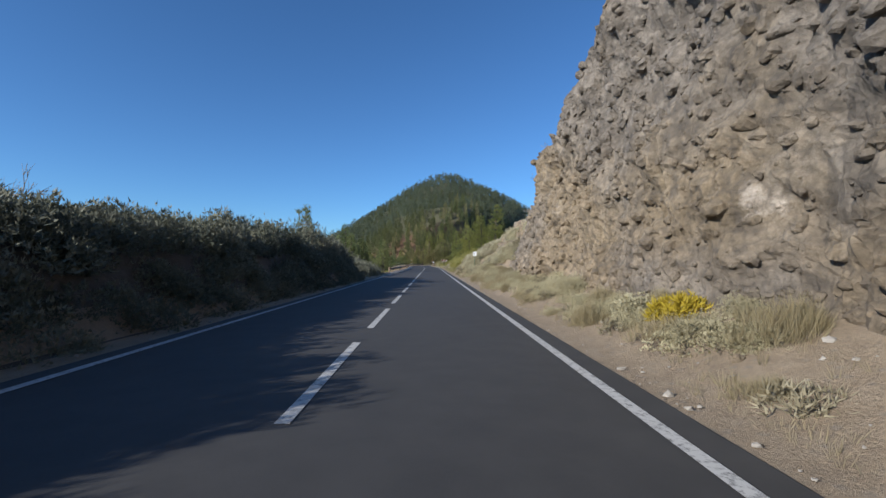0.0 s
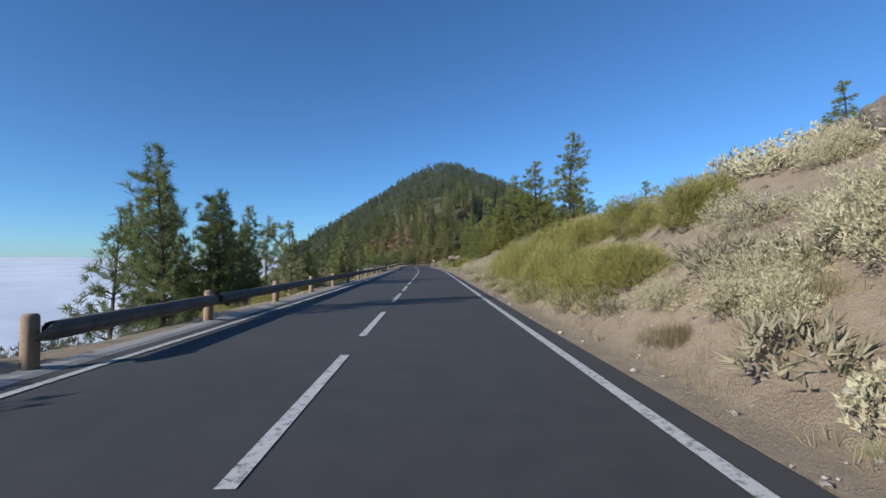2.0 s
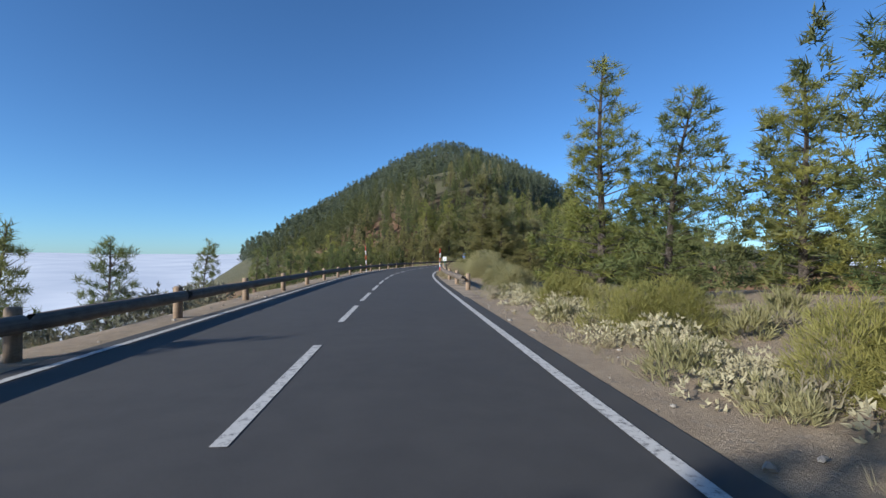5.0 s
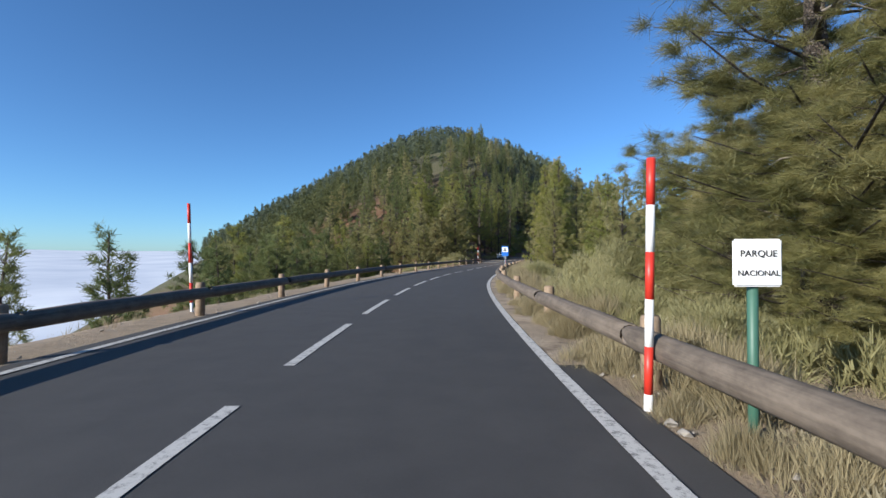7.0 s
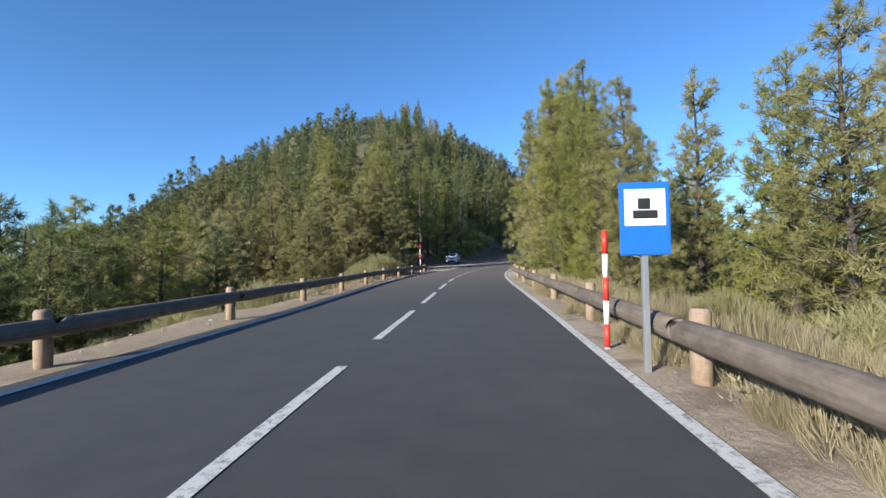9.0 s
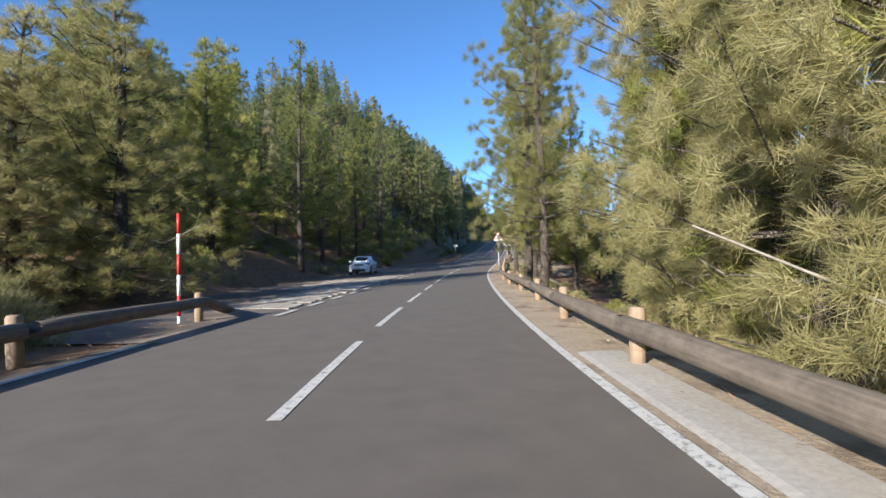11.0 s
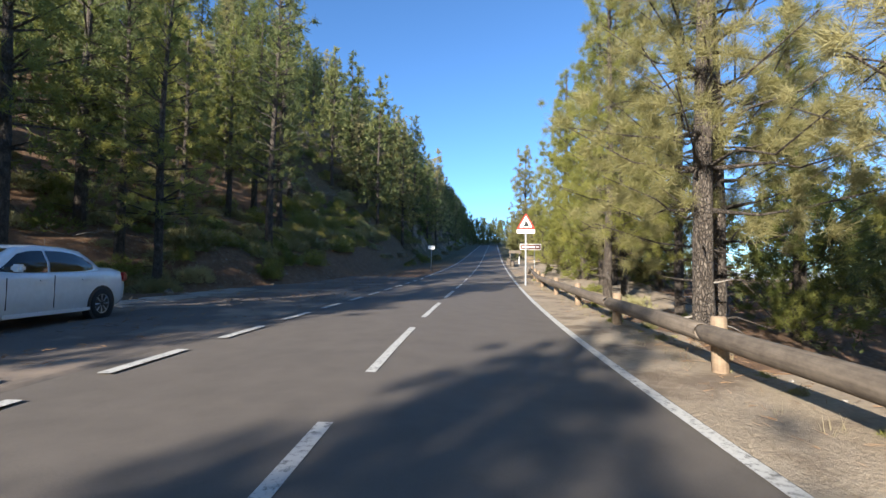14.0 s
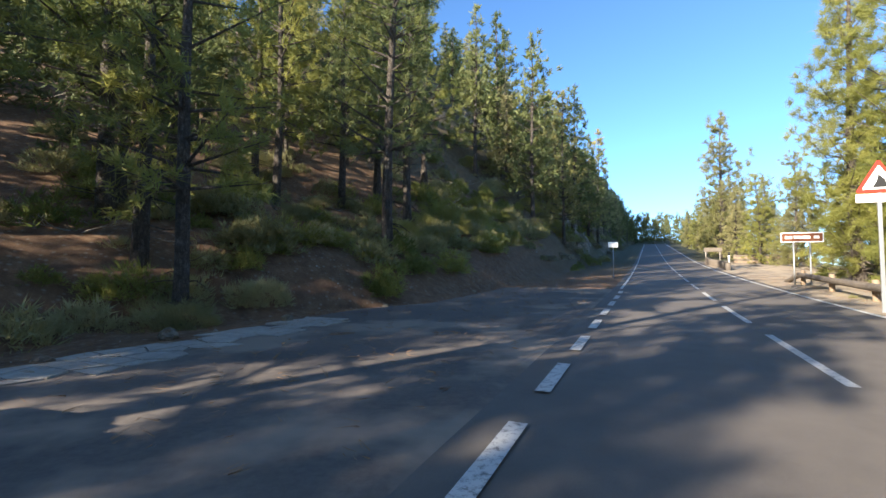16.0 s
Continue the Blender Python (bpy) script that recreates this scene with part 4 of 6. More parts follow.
        tree_at(TALL, rng, x, y, height=rng.uniform(8.5, 11.5), deep=True)
    for i in range(44):
        s, a = rng.uniform(276, 400), rng.uniform(8.6, 20)
        x, y = at_road(s, -a)
        tree_at(TALL, rng, x, y, height=rng.uniform(7, 11.5), label="green pine on the rocks above the far road", group="pines above the rocks", deep=True)
    for i in range(16):
        x, y = at_road(rng.uniform(315, 400), rng.uniform(7.5, 15))
        tree_at(TALL, rng, x, y, height=rng.uniform(9, 12.5), label=near, group="pines beside the far road", deep=True)
    bend = "sunlit olive-green pine at the bend of the road"
    for s, a, h in [(213, 17, 7.4), (229, 21, 17.5), (226, 19.5, 15.5), (234.5, 16.5, 18), (216, 21, 10), (219.5, 17, 10.5),
                    (206, 19, 5.4), (210, 23, 6.2), (203, 24, 3.2), (213, 28, 7), (206, 31, 4), (204, 40, 6), (211, 38, 8), (196, 17, 2.4), (197, 25, 2.2), (215, 24, 8.5)]:
        x, y = at_road(s, -a)
        tree_at(DRY[:1] + NEAR if s < 212 and a < 15 else OLIVE + FULL[:2], rng, x, y, top=h, label=bend, group="pines at the bend", wide=1.25)
    for x, y, top in [(0.65, 211.3, 5.6), (-0.2, 208.8, 5.6), (2.4, 216.4, 7.2), (3.3, 217.4, 9.0), (5.75, 218.5, 11.6), (6.8, 229.8, 14.5), (4.6, 227.4, 13.0)]:
        tree_at(DRY + NEAR[:1], rng, x, y, top=top, label=bend, group="pines at the bend", wide=1.3)
    for i in range(46):
        x, y = at_road(rng.uniform(325, 445), -rng.uniform(6.8, 15))
        tree_at(TALL, rng, x, y, height=rng.uniform(5.5, 9.5), deep=True)


def far_pine(rng, x, y, z, h, r, tufts, count, length, width, low=0.1):
    """The crown of a pine far off: a tapering column of tufts with an uneven outline."""
    u = np.sort(rng.random(tufts)) ** 0.85
    w = rng.uniform(0, 6.28, tufts)
    lobe = 1 + 0.3 * np.sin(w + rng.uniform(0, 6.28) + 6 * u)
    rad = r * np.clip((1 - u) * 1.2, 0.06, 1) * rng.uniform(0.45, 1.0, tufts) * lobe
    c = np.stack([x + np.cos(w) * rad, y + np.sin(w) * rad, z + h * (low + (1 - low) * u)], 1)
    o = unit(np.stack([np.cos(w) * 0.6, np.sin(w) * 0.6, np.full(tufts, 0.6)], 1))
    return blades(rng, c, o, count, length, width, 0.95, 0.3, length * 0.25)


def plant_hill():
    """The wooded hill ahead and the woods below the road: far too many trees to count, as one each."""
    rng = np.random.default_rng(77)
    far, mid, low = [], [], []
    n = 0
    for i in range(16000):
        if n > 2999:
            break
        x, y = rng.uniform(-150, 130), rng.uniform(205, 540)
        s, d = road_of(x, y)
        if d > -14 or (d > -50 and 212 < s < 318):
            continue
        z = ground_z(s, d, x, y)
        if z < -6 or hill(x, y) < -4 or x < -0.3 - 0.466 * (y - 145):
            continue
        n += 1
        h = rng.uniform(6.0, 10.5) * (1.12 if rng.random() < 0.15 else 1.0)
        if y < 300:
            mid.append(far_pine(rng, x, y, z, h, h * rng.uniform(0.17, 0.24), 44, 12, 0.55, 0.12))
        else:
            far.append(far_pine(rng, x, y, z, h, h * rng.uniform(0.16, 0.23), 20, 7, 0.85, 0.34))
    for i in range(520):
        x, y = rng.uniform(-110, 60), rng.uniform(225, 400)
        s, d = road_of(x, y)
        if d > -24 or (d > -50 and 212 < s < 318) or hill(x, y) < 0 or x < -0.3 - 0.466 * (y - 145):
            continue
        h = rng.uniform(5.5, 9.5)
        mid.append(far_pine(rng, x, y, ground_z(s, d, x, y), h, h * rng.uniform(0.18, 0.25), 40, 10, 0.6, 0.15, 0.02))
    for i in range(130):
        s, a = rng.uniform(212, 268), rng.uniform(23, 52)
        x, y = at_road(s, -a)
        h = rng.uniform(4.2, 6.8)
        mid.append(far_pine(rng, x, y, on_ground(x, y), h, h * rng.uniform(0.2, 0.27), 44, 12, 0.5, 0.11, 0.02))
    for i in range(620):
        s, d = rng.uniform(100, 330), 13 + 85 * rng.random() ** 1.5
        x, y = at_road(s, d)
        h = rng.uniform(4.5, 8.5)
        fine = d < 32
        low.append(far_pine(rng, x, y, ground_z(s, d, x, y), h, h * rng.uniform(0.17, 0.25), 40 if fine else 22, 18 if fine else 8, 0.38 if fine else 0.7, 0.06 if fine else 0.22, 0.05))
    for i in range(80):
        s, d = rng.uniform(198, 268), 14 + 26 * rng.random()
        x, y = at_road(s, d)
        low.append(far_pine(rng, x, y, ground_z(s, d, x, y), rng.uniform(4.5, 8.0), 1.8, 50, 14, 0.40, 0.075, 0.06))
    end = []
    for i in range(150):
        s, d = rng.uniform(396, 455), rng.uniform(-16, 18)
        x, y = at_road(s, d)
        end.append(far_pine(rng, x, y, ground_z(s, d, x, y), rng.uniform(7, 11), 2.0, 34, 10, 0.6, 0.16, 0.03))
    low += end
    for crowns, needles, label in ((far, NEEDLES_HAZED, "dense pine forest covering the rounded hill, toned blue-green for haze"), (mid, NEEDLES_MID, "sunlit olive-green pine wood at the foot of the hill"), (low, NEEDLES_MID, "green pine wood on the slope beside the road")):
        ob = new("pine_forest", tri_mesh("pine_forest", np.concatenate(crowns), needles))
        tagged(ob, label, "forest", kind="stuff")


def plant_bushes():
    rng = np.random.default_rng(8)
    pale, grey, green = "pale dry bush with beige leaves on the bank", "grey-brown dry bush on the earth bank", "olive-green broom with thin upright stems"
    dark = "large dark heath bush beside the road"
    for i in range(42):
        s = -14 + 1.2 * i
        for d0, k0 in ((-4.1, 0.42), (-4.6, 0.62), (-5.3, 0.78), (-6.9, 0.85), (-9.3, 0.9)):
            if d0 < -6 and i % 2 or s > 33 and d0 > -5:
                continue
            k = k0 * rng.uniform(0.85, 1.2) * (0.82 if s < 13 else 1.0 if s < 31 else 0.7)
            x, y = at_road(s + rng.uniform(-0.6, 0.6), d0 + rng.uniform(-0.3, 0.3))
            bush_at("heath_bush", SOFTS, rng, x, y, k, dark, group="heath bushes", tall=rng.uniform(0.9, 1.25) * (1.15 if s < 4 else 1.35 if 22 < s < 36 and d0 < -5 else 1.22 if 15 < s < 19 or 26 < s < 31 else 1.0), sink=0.25)
    for i in range(120):
        x, y = at_road(rng.uniform(-4, 30), -4.2 - 2.4 * rng.random())
        bush_at("heath_bush", SOFTS, rng, x, y, rng.uniform(0.42, 0.7), dark, group="heath bushes", tall=rng.uniform(0.8, 1.1), sink=0.2)
    for i in range(12):
        x, y = at_road(94 + 1.7 * i, -5.3 - 0.8 * (i % 2))
        bush_at("heath_bush", SOFTS, rng, x, y, rng.uniform(0.75, 1.1), dark, group="heath bushes", tall=rng.uniform(0.9, 1.2))
    for i in range(11):
        for d0, k0 in ((-4.9, 0.75), (-6.5, 1.0), (-8.4, 1.05)):
            x, y = at_road(36.5 + 1.35 * i + rng.uniform(-0.5, 0.5), d0 - 0.12 * max(0, i - 6) + rng.uniform(-0.3, 0.3))
            bush_at("heath_bush", SOFTS, rng, x, y, k0 * rng.uniform(1.0, 1.3) * (1.0 if i < 9 else 0.75), dark, group="heath bushes", tall=rng.uniform(1.1, 1.45), sink=0.1)
    for s, d, k, t in [ (51.5, -7.8, 0.62, 0.95),
                       (56, -8.0, 0.6, 0.9),  (126, -7.0, 0.8, 0.95), (129.5, -7.2, 0.8, 0.95), (122, -7.6, 0.7, 0.9)]:
        x, y = at_road(s, d)
        bush_at("heath_bush", HEATHS, rng, x, y, k, dark, group="heath bushes", tall=t)
    for s, d, k, t in [(53.4, 5.0, 1.0, 0.9), (55.2, 4.85, 1.05, 1.0), (57.0, 4.9, 1.1, 1.05), (58.8, 4.9, 1.15, 1.05), (54.4, 6.7, 1.1, 0.95), (57.4, 6.8, 1.15, 0.95), (60.2, 6.6, 1.1, 0.9), (60.6, 4.9, 1.15, 1.05), (62.4, 4.85, 1.25, 1.1), (64.4, 4.9, 1.3, 1.1), (66.2, 5.1, 1.2, 0.95), (61.4, 6.5, 1.2, 0.95), (63.6, 6.6, 1.3, 1.0), (66.0, 6.6, 1.3, 0.95), (68.2, 5.4, 1.1, 0.9),
                       (97, 6.0, 1.1, 0.9), (99.8, 5.6, 1.1, 0.9), (102.6, 5.9, 1.3, 1.0), (105.4, 5.3, 1.2, 1.0), (108.0, 5.6, 1.2, 1.0), (111, 5.4, 1.1, 1.0), (114, 5.6, 1.1, 1.0), (118, 5.4, 1.1, 0.9), (122, 5.4, 1.0, 0.9),
                       (138.5, 6.2, 1.4, 1.2), (141.2, 7.0, 1.5, 1.2), (143.4, 5.8, 1.2, 1.1), (134, 6.0, 1.2, 1.0), (130, 5.8, 1.2, 1.0), (150.6, 5.0, 0.9, 0.9), (152.6, 4.8, 0.95, 0.95), (154.6, 4.9, 1.0, 1.0), (156.8, 5.2, 1.2, 1.05), (158.2, 6.4, 1.5, 1.2), (159.6, 6.4, 1.5, 1.15), (162, 7.2, 1.4, 1.1),
                       (170.5, 5.5, 1.0, 0.85), (173.5, 5.4, 1.1, 0.9), (176.2, 5.6, 1.0, 0.9), (180, 6.2, 1.0, 0.8), (184, 6.4, 0.9, 0.8),
                       (92, -6.4, 0.9, 0.8), (96, -6.6, 0.9, 0.8), (110, -6.0, 0.9, 0.8), (114, -6.0, 1.0, 0.8), (119, -6.2, 1.0, 0.8), (186, -6.2, 1.2, 0.9), (190.5, -6.6, 1.4, 1.0), (195, -7.2, 1.3, 1.0),
                       (203.5, -6.6, 1.1, 1.0), (206.5, -6.4, 1.2, 0.95), (208.6, -6.6, 1.2, 0.95), (210.4, -7.2, 1.1, 0.9), (209, -9.0, 1.2, 1.0), (60, -5.8, 0.9, 0.8), (64, -5.6, 0.9, 0.8)]:
        x, y = at_road(s, d)
        bush_at("broom_bush", SOFT_BROOMS if 52 < s < 69 or 92 < s < 125 and d > 0 else PALE_BROOMS if 125 < s < 163 and d > 0 or s > 200 else BROOMS, rng, x, y, k * (1.3 if s > 200 else 0.95), green, group="broom bushes", tall=t)
    for s, d, k in [(5.0, 4.75, 0.62), (6.8, 4.7, 0.5), (8.4, 4.6, 0.45), (4.2, 4.8, 0.5), (10.5, 4.7, 0.5), (12.4, 4.6, 0.6), (14.2, 4.7, 0.5), (16.6, 4.7, 0.6), (18.4, 4.6, 0.5), (20.6, 4.8, 0.6), (23, 4.7, 0.6), (25.4, 4.9, 0.7), (27.6, 4.8, 0.6), (29.5, 5.4, 0.7), (31.5, 4.9, 0.6), (33.5, 5.2, 0.7), (36, 5.0, 0.6), (38.4, 5.4, 0.7), (41, 5.2, 0.7), (48.2, 5.6, 0.9), (50.3, 5.2, 0.8), (52, 6.4, 1.0), (49.5, 7.2, 1.0), (46.8, 7.6, 0.7), (44, 6.8, 0.7), (43.2, 8.6, 0.6), (52.8, 8.6, 0.9), (56.6, 8.4, 0.9), (46.6, 6.2, 0.8), (45.0, 5.0, 0.55), (47.2, 4.7, 0.5), (55, 5.4, 0.8),
                    (70, 5.6, 0.9), (69, 7.0, 1.1), (72.2, 5.3, 0.9), (75.2, 5.0, 0.8), (79.2, 4.9, 0.85), (83.6, 4.8, 0.9), (72.2, 6.8, 1.0), (74.4, 5.9, 1.1), (76.4, 6.3, 1.1), (78.2, 5.6, 1.0), (80.3, 6.0, 1.2), (82.6, 5.7, 1.2), (84.6, 5.6, 1.3), (86.8, 5.7, 1.35), (88.6, 5.6, 1.0), (85.4, 7.4, 1.3), (82, 7.8, 1.3),
                    (79, 8.2, 1.3), (76, 8.4, 1.2), (73, 8.4, 1.2), (90.6, 6.0, 0.8), (92.4, 5.4, 0.6), (95.4, 5.0, 0.55), (97.0, 5.1, 0.5), (88.5, 8.2, 1.2), (91, 8.6, 1.1), (71, 10.4, 1.2), (75, 11, 1.3), (80, 11, 1.3), (85, 11, 1.3),
                    (146, 4.7, 0.5), (151, 4.8, 0.6), (153.4, 4.7, 0.5), (165.6, 4.6, 0.6), (167.2, 4.6, 0.6), (168.8, 4.7, 0.6), (204.2, -5.6, 0.6), (200, -5.6, 0.5), (160.8, -5.2, 0.45), (158.4, -5.3, 0.5), (176.4, -5.2, 0.5)]:
        x, y = at_road(s, d)
        bush_at("pale_bush", FINE, rng, x, y, k * (0.8 if s > 68 else 0.92), pale, group="pale dry bushes", tall=rng.uniform(0.75, 1.25), twigs=TWIGS if k > 0.9 else None)
    scrub, dry = [], []
    for i in range(560):
        s = rng.uniform(24, 93) if i % 4 else rng.uniform(24, 50)
        d = (4.5 if s > 33 else 6.2) + 15 * rng.random() ** 1.9
        x, y = at_road(s, d)
        if 52 < s < 69 and d < 7.4 or s < 48 and i % 2:
            continue
        kind = rng.random()
        k = rng.uniform(0.45, 1.3) * min(1, 0.35 + (d - 3.6) * 0.45)
        if d > 7.6:
            m = Matrix.Translation((x, y, on_ground(x, y) - 0.05)) @ Matrix.Rotation(rng.random() * 6.28, 4, 'Z') @ Matrix.Diagonal((k, k, k, 1))
            (scrub if kind < 0.6 else dry).append(((PALES if kind < 0.6 else GREYS)[i % 2], m))
        elif kind < 0.58:
            bush_at("pale_bush", FINE, rng, x, y, k * 0.95, pale, group="pale dry bushes")
        else:
            bush_at("grey_bush", GREYS, rng, x, y, k, grey, group="grey dry bushes")
    joined_copies("pale_scrub", scrub, "pale beige scrub over the upper bank", "scrub")
    joined_copies("grey_scrub", dry, "grey-brown dry scrub over the upper bank", "scrub")
    for i in range(70):
        s, d = rng.uniform(2, 48), 4.15 + 1.5 * rng.random() ** 1.3
        x, y = at_road(s, d)
        bush_at(*(("pale_bush", SMALL, rng, x, y, rng.uniform(0.25, 0.6), pale) if rng.random() < 0.65 else ("grey_bush", GREYS, rng, x, y, rng.uniform(0.3, 0.6), grey)), group="scrub at the foot of the bank")
    for i in range(150):
        s, d = rng.uniform(3, 52), 3.95 + 1.7 * rng.random()
        x, y = at_road(s, d)
        if i % 3:
            bush_at("dry_tussock", TUSSOCKS, rng, x, y, rng.uniform(0.35, 1.0), "straw-coloured tussock at the foot of the bank", "grass", "tussocks of the bank", tall=rng.uniform(0.7, 1.1))
        else:
            bush_at("pale_bush", FINE, rng, x, y, rng.uniform(0.3, 0.75) * min(1, 0.4 + (d - 3.9) * 0.5), pale, group="scrub at the foot of the bank")
    for i in range(40):
        s, d = rng.uniform(53, 74), 4.0 + 0.8 * rng.random()
        x, y = at_road(s, d)
        if i % 2:
            bush_at("grey_bush", GREYS, rng, x, y, rng.uniform(0.35, 0.6), grey, group="scrub at the foot of the bank")
        else:
            bush_at("broom_bush", FAR_BROOMS, rng, x, y, rng.uniform(0.4, 0.7), green, group="broom bushes")
    for i in range(44):
        s, d = rng.uniform(92, 128), 4.2 + 1.6 * rng.random()
        x, y = at_road(s, d)
        bush_at("pale_bush", SMALL, rng, x, y, rng.uniform(0.3, 0.7), pale, group="scrub at the foot of the bank")
    for i in range(110):
        s, d = rng.uniform(143, 196), 3.6 + 0.9 * rng.random()
        x, y = at_road(s, d)
        bush_at("grey_bush", GREYS, rng, x, y, rng.uniform(0.22, 0.5), grey, group="brush by the barrier", tall=1.3)
    for i in range(190):
        s, d = rng.uniform(138, 196), 3.42 + 1.1 * rng.random()
        x, y = at_road(s, d)
        bush_at("dry_tussock", TUSSOCKS, rng, x, y, rng.uniform(0.5, 1.15) * (1.2 if d > 3.8 else 0.7), "straw-coloured tussock of dry grass by the barrier", "grass", "tussocks by the barrier", tall=rng.uniform(0.8, 1.2))
    brush = "low dry brush against the wooden barrier"
    scrub, dry = [], []
    for i in range(340):
        left = i >= 300
        s, d = (rng.uniform(184, 212), -4.4 - 5.0 * rng.random()) if left else (rng.uniform(140, 197) if i < 190 else rng.uniform(92, 128), 4.15 + 5.0 * rng.random() ** 1.5)
        x, y = at_road(s, d)
        k = rng.uniform(0.35, 0.75)
        if abs(d) > 5.4:
            m = Matrix.Translation((x, y, on_ground(x, y) - 0.05)) @ Matrix.Rotation(rng.random() * 6.28, 4, 'Z') @ Matrix.Diagonal((k, k, k, 1))
            (dry if i % 2 else scrub).append(((GREYS if i % 2 else FAR_BROOMS)[i % 4 // 2], m))
        elif rng.random() < 0.55:
            bush_at("grey_bush", GREYS, rng, x, y, k, brush, group="brush by the barrier")
        else:
            bush_at("broom_bush", FAR_BROOMS, rng, x, y, k * 0.8, brush, group="brush by the barrier")
    joined_copies("green_scrub", scrub, "low green brush behind the wooden barrier", "scrub")
    joined_copies("grey_scrub", dry, "grey-brown dry brush behind the wooden barrier", "scrub")
    low = "low yellow-green undergrowth at the foot of the wood"
    for i in range(230):
        s, a = rng.uniform(222, 322) if i % 3 else rng.uniform(248, 278), 10.4 + 7 * rng.random() ** 1.4
        if s > 253:
            a -= 1.2
        else:
            a += 1.0
        x, y = at_road(s, -a)
        bush_at("undergrowth", LOWS, rng, x, y, rng.uniform(0.6, 1.55), low, group="undergrowth of the slope", tall=rng.uniform(0.7, 1.1))
    for i in range(130):
        s, a = rng.uniform(238, 300), 10.5 + 11 * rng.random()
        x, y = at_road(s, -a)
        bush_at("broom_bush", FAR_BROOMS + BROOMS[:1], rng, x, y, rng.uniform(0.4, 1.0), "yellow-green broom among the trunks of the slope", group="undergrowth of the slope", tall=rng.uniform(0.6, 1.0))
    for i in range(46):
        s, a = rng.uniform(236, 296), 12.6 + 9 * rng.random()
        x, y = at_road(s, -a)
        ob = new("fallen_branch", TWIGS[i % 2])
        k = rng.uniform(0.5, 1.1)
        ob.matrix_basis = Matrix.Translation((x, y, on_ground(x, y) + 0.02)) @ Matrix.Rotation(rng.random() * 6.28, 4, 'Z') @ Matrix.Diagonal((k * 1.4, k, k * 0.5, 1))
        tagged(ob, "bare grey fallen branch on the needle litter", "branch", "fallen branches")
    for i in range(60):
        s, a = rng.uniform(257, 286), 9.6 + 2.6 * rng.random()
        x, y = at_road(s, -a)
        bush_at("broom_bush", SOFT_BROOMS if i % 3 == 0 else FAR_BROOMS, rng, x, y, rng.uniform(0.5, 1.1), "yellow-green broom at the foot of the wooded slope", group="undergrowth of the slope", tall=rng.uniform(0.8, 1.1))
    for i in range(40):
        s, d = rng.uniform(199, 258), rng.uniform(5.2, 9)
        x, y = at_road(s, d)
        bush_at("undergrowth", LOWS, rng, x, y, rng.uniform(0.3, 0.75), low, group="undergrowth by the barrier", tall=rng.uniform(0.7, 1.2))
    for i in range(96):
        s, d = rng.uniform(196, 262), 4.0 + 0.8 * rng.random()
        x, y = at_road(s, d)
        bush_at("undergrowth", LOWS, rng, x, y, rng.uniform(0.14, 0.3), low, group="undergrowth by the barrier", tall=rng.uniform(0.8, 1.3))
    cover = []
    for i in range(260):
        s, a = rng.uniform(272, 356) if i < 150 else rng.uniform(340, 440), 6.6 + 12 * rng.random() ** 1.3
        x, y = at_road(s, -a)
        k = rng.uniform(0.4, 1.5)
        cover.append(((LOWS + GREYS)[i % 4], Matrix.Translation((x, y, on_ground(x, y) + 0.25)) @ Matrix.Rotation(rng.random() * 6.28, 4, 'Z') @ Matrix.Diagonal((k, k, k, 1))))
    joined_copies("slope_scrub", cover, "mixed green and brown scrub on the far rocky slope", "scrub")
    x, y = at_road(5.8, 4.9)
    bush_at("flowering_bush", [bush_mesh("flowering_bush", 141, 0.6, 0.6, 260, 6, 0.14, 0.035, YELLOW, 0.5, 0.8, 4)], rng, x, y, 0.8, "small bush full of yellow flowers", group="")
    for s, d, k in [(7.2, -7.2, 1.1), (17.5, -7.0, 0.8)]:
        x, y = at_road(s, d)
        ob = new("dead_bush", TWIGS[0])
        ob.matrix_basis = Matrix.Translation((x, y, on_ground(x, y) + 0.1)) @ Matrix.Diagonal((k, k, k * 1.3, 1))
        tagged(ob, "bare grey dead branches rising from the bushes", "dead bush")


def plant_grass():
    """Dry tufts along both verges, past counting."""
    rng = np.random.default_rng(9)
    cs, ws = [], []
    for i in range(16000):
        right = rng.random() < 0.72
        s = rng.uniform(-6, 262)
        d = 3.75 + 3.4 * rng.random() ** 1.7 if right else -(4.25 + 3 * rng.random() ** 1.5)
        if not right and (s < 46 or s > 208) or (right and s > 198 and rng.random() < 0.6):
            continue
        x, y = at_road(s, d)
        if bumpy(x, y, 2.3, 9) < -0.15:
            continue
        cs.append((x, y, ground_z(s, d, x, y) - 0.02))
        ws.append((rng.normal() * 0.2, rng.normal() * 0.2, 1))
    ob = new("dry_grass", tri_mesh("dry_grass", blades(rng, cs, ws, 9, 0.17, 0.006, 0.42, 0.1), GRASS))
    tagged(ob, "straw-coloured dry grass along the road verges", "grass", kind="stuff")


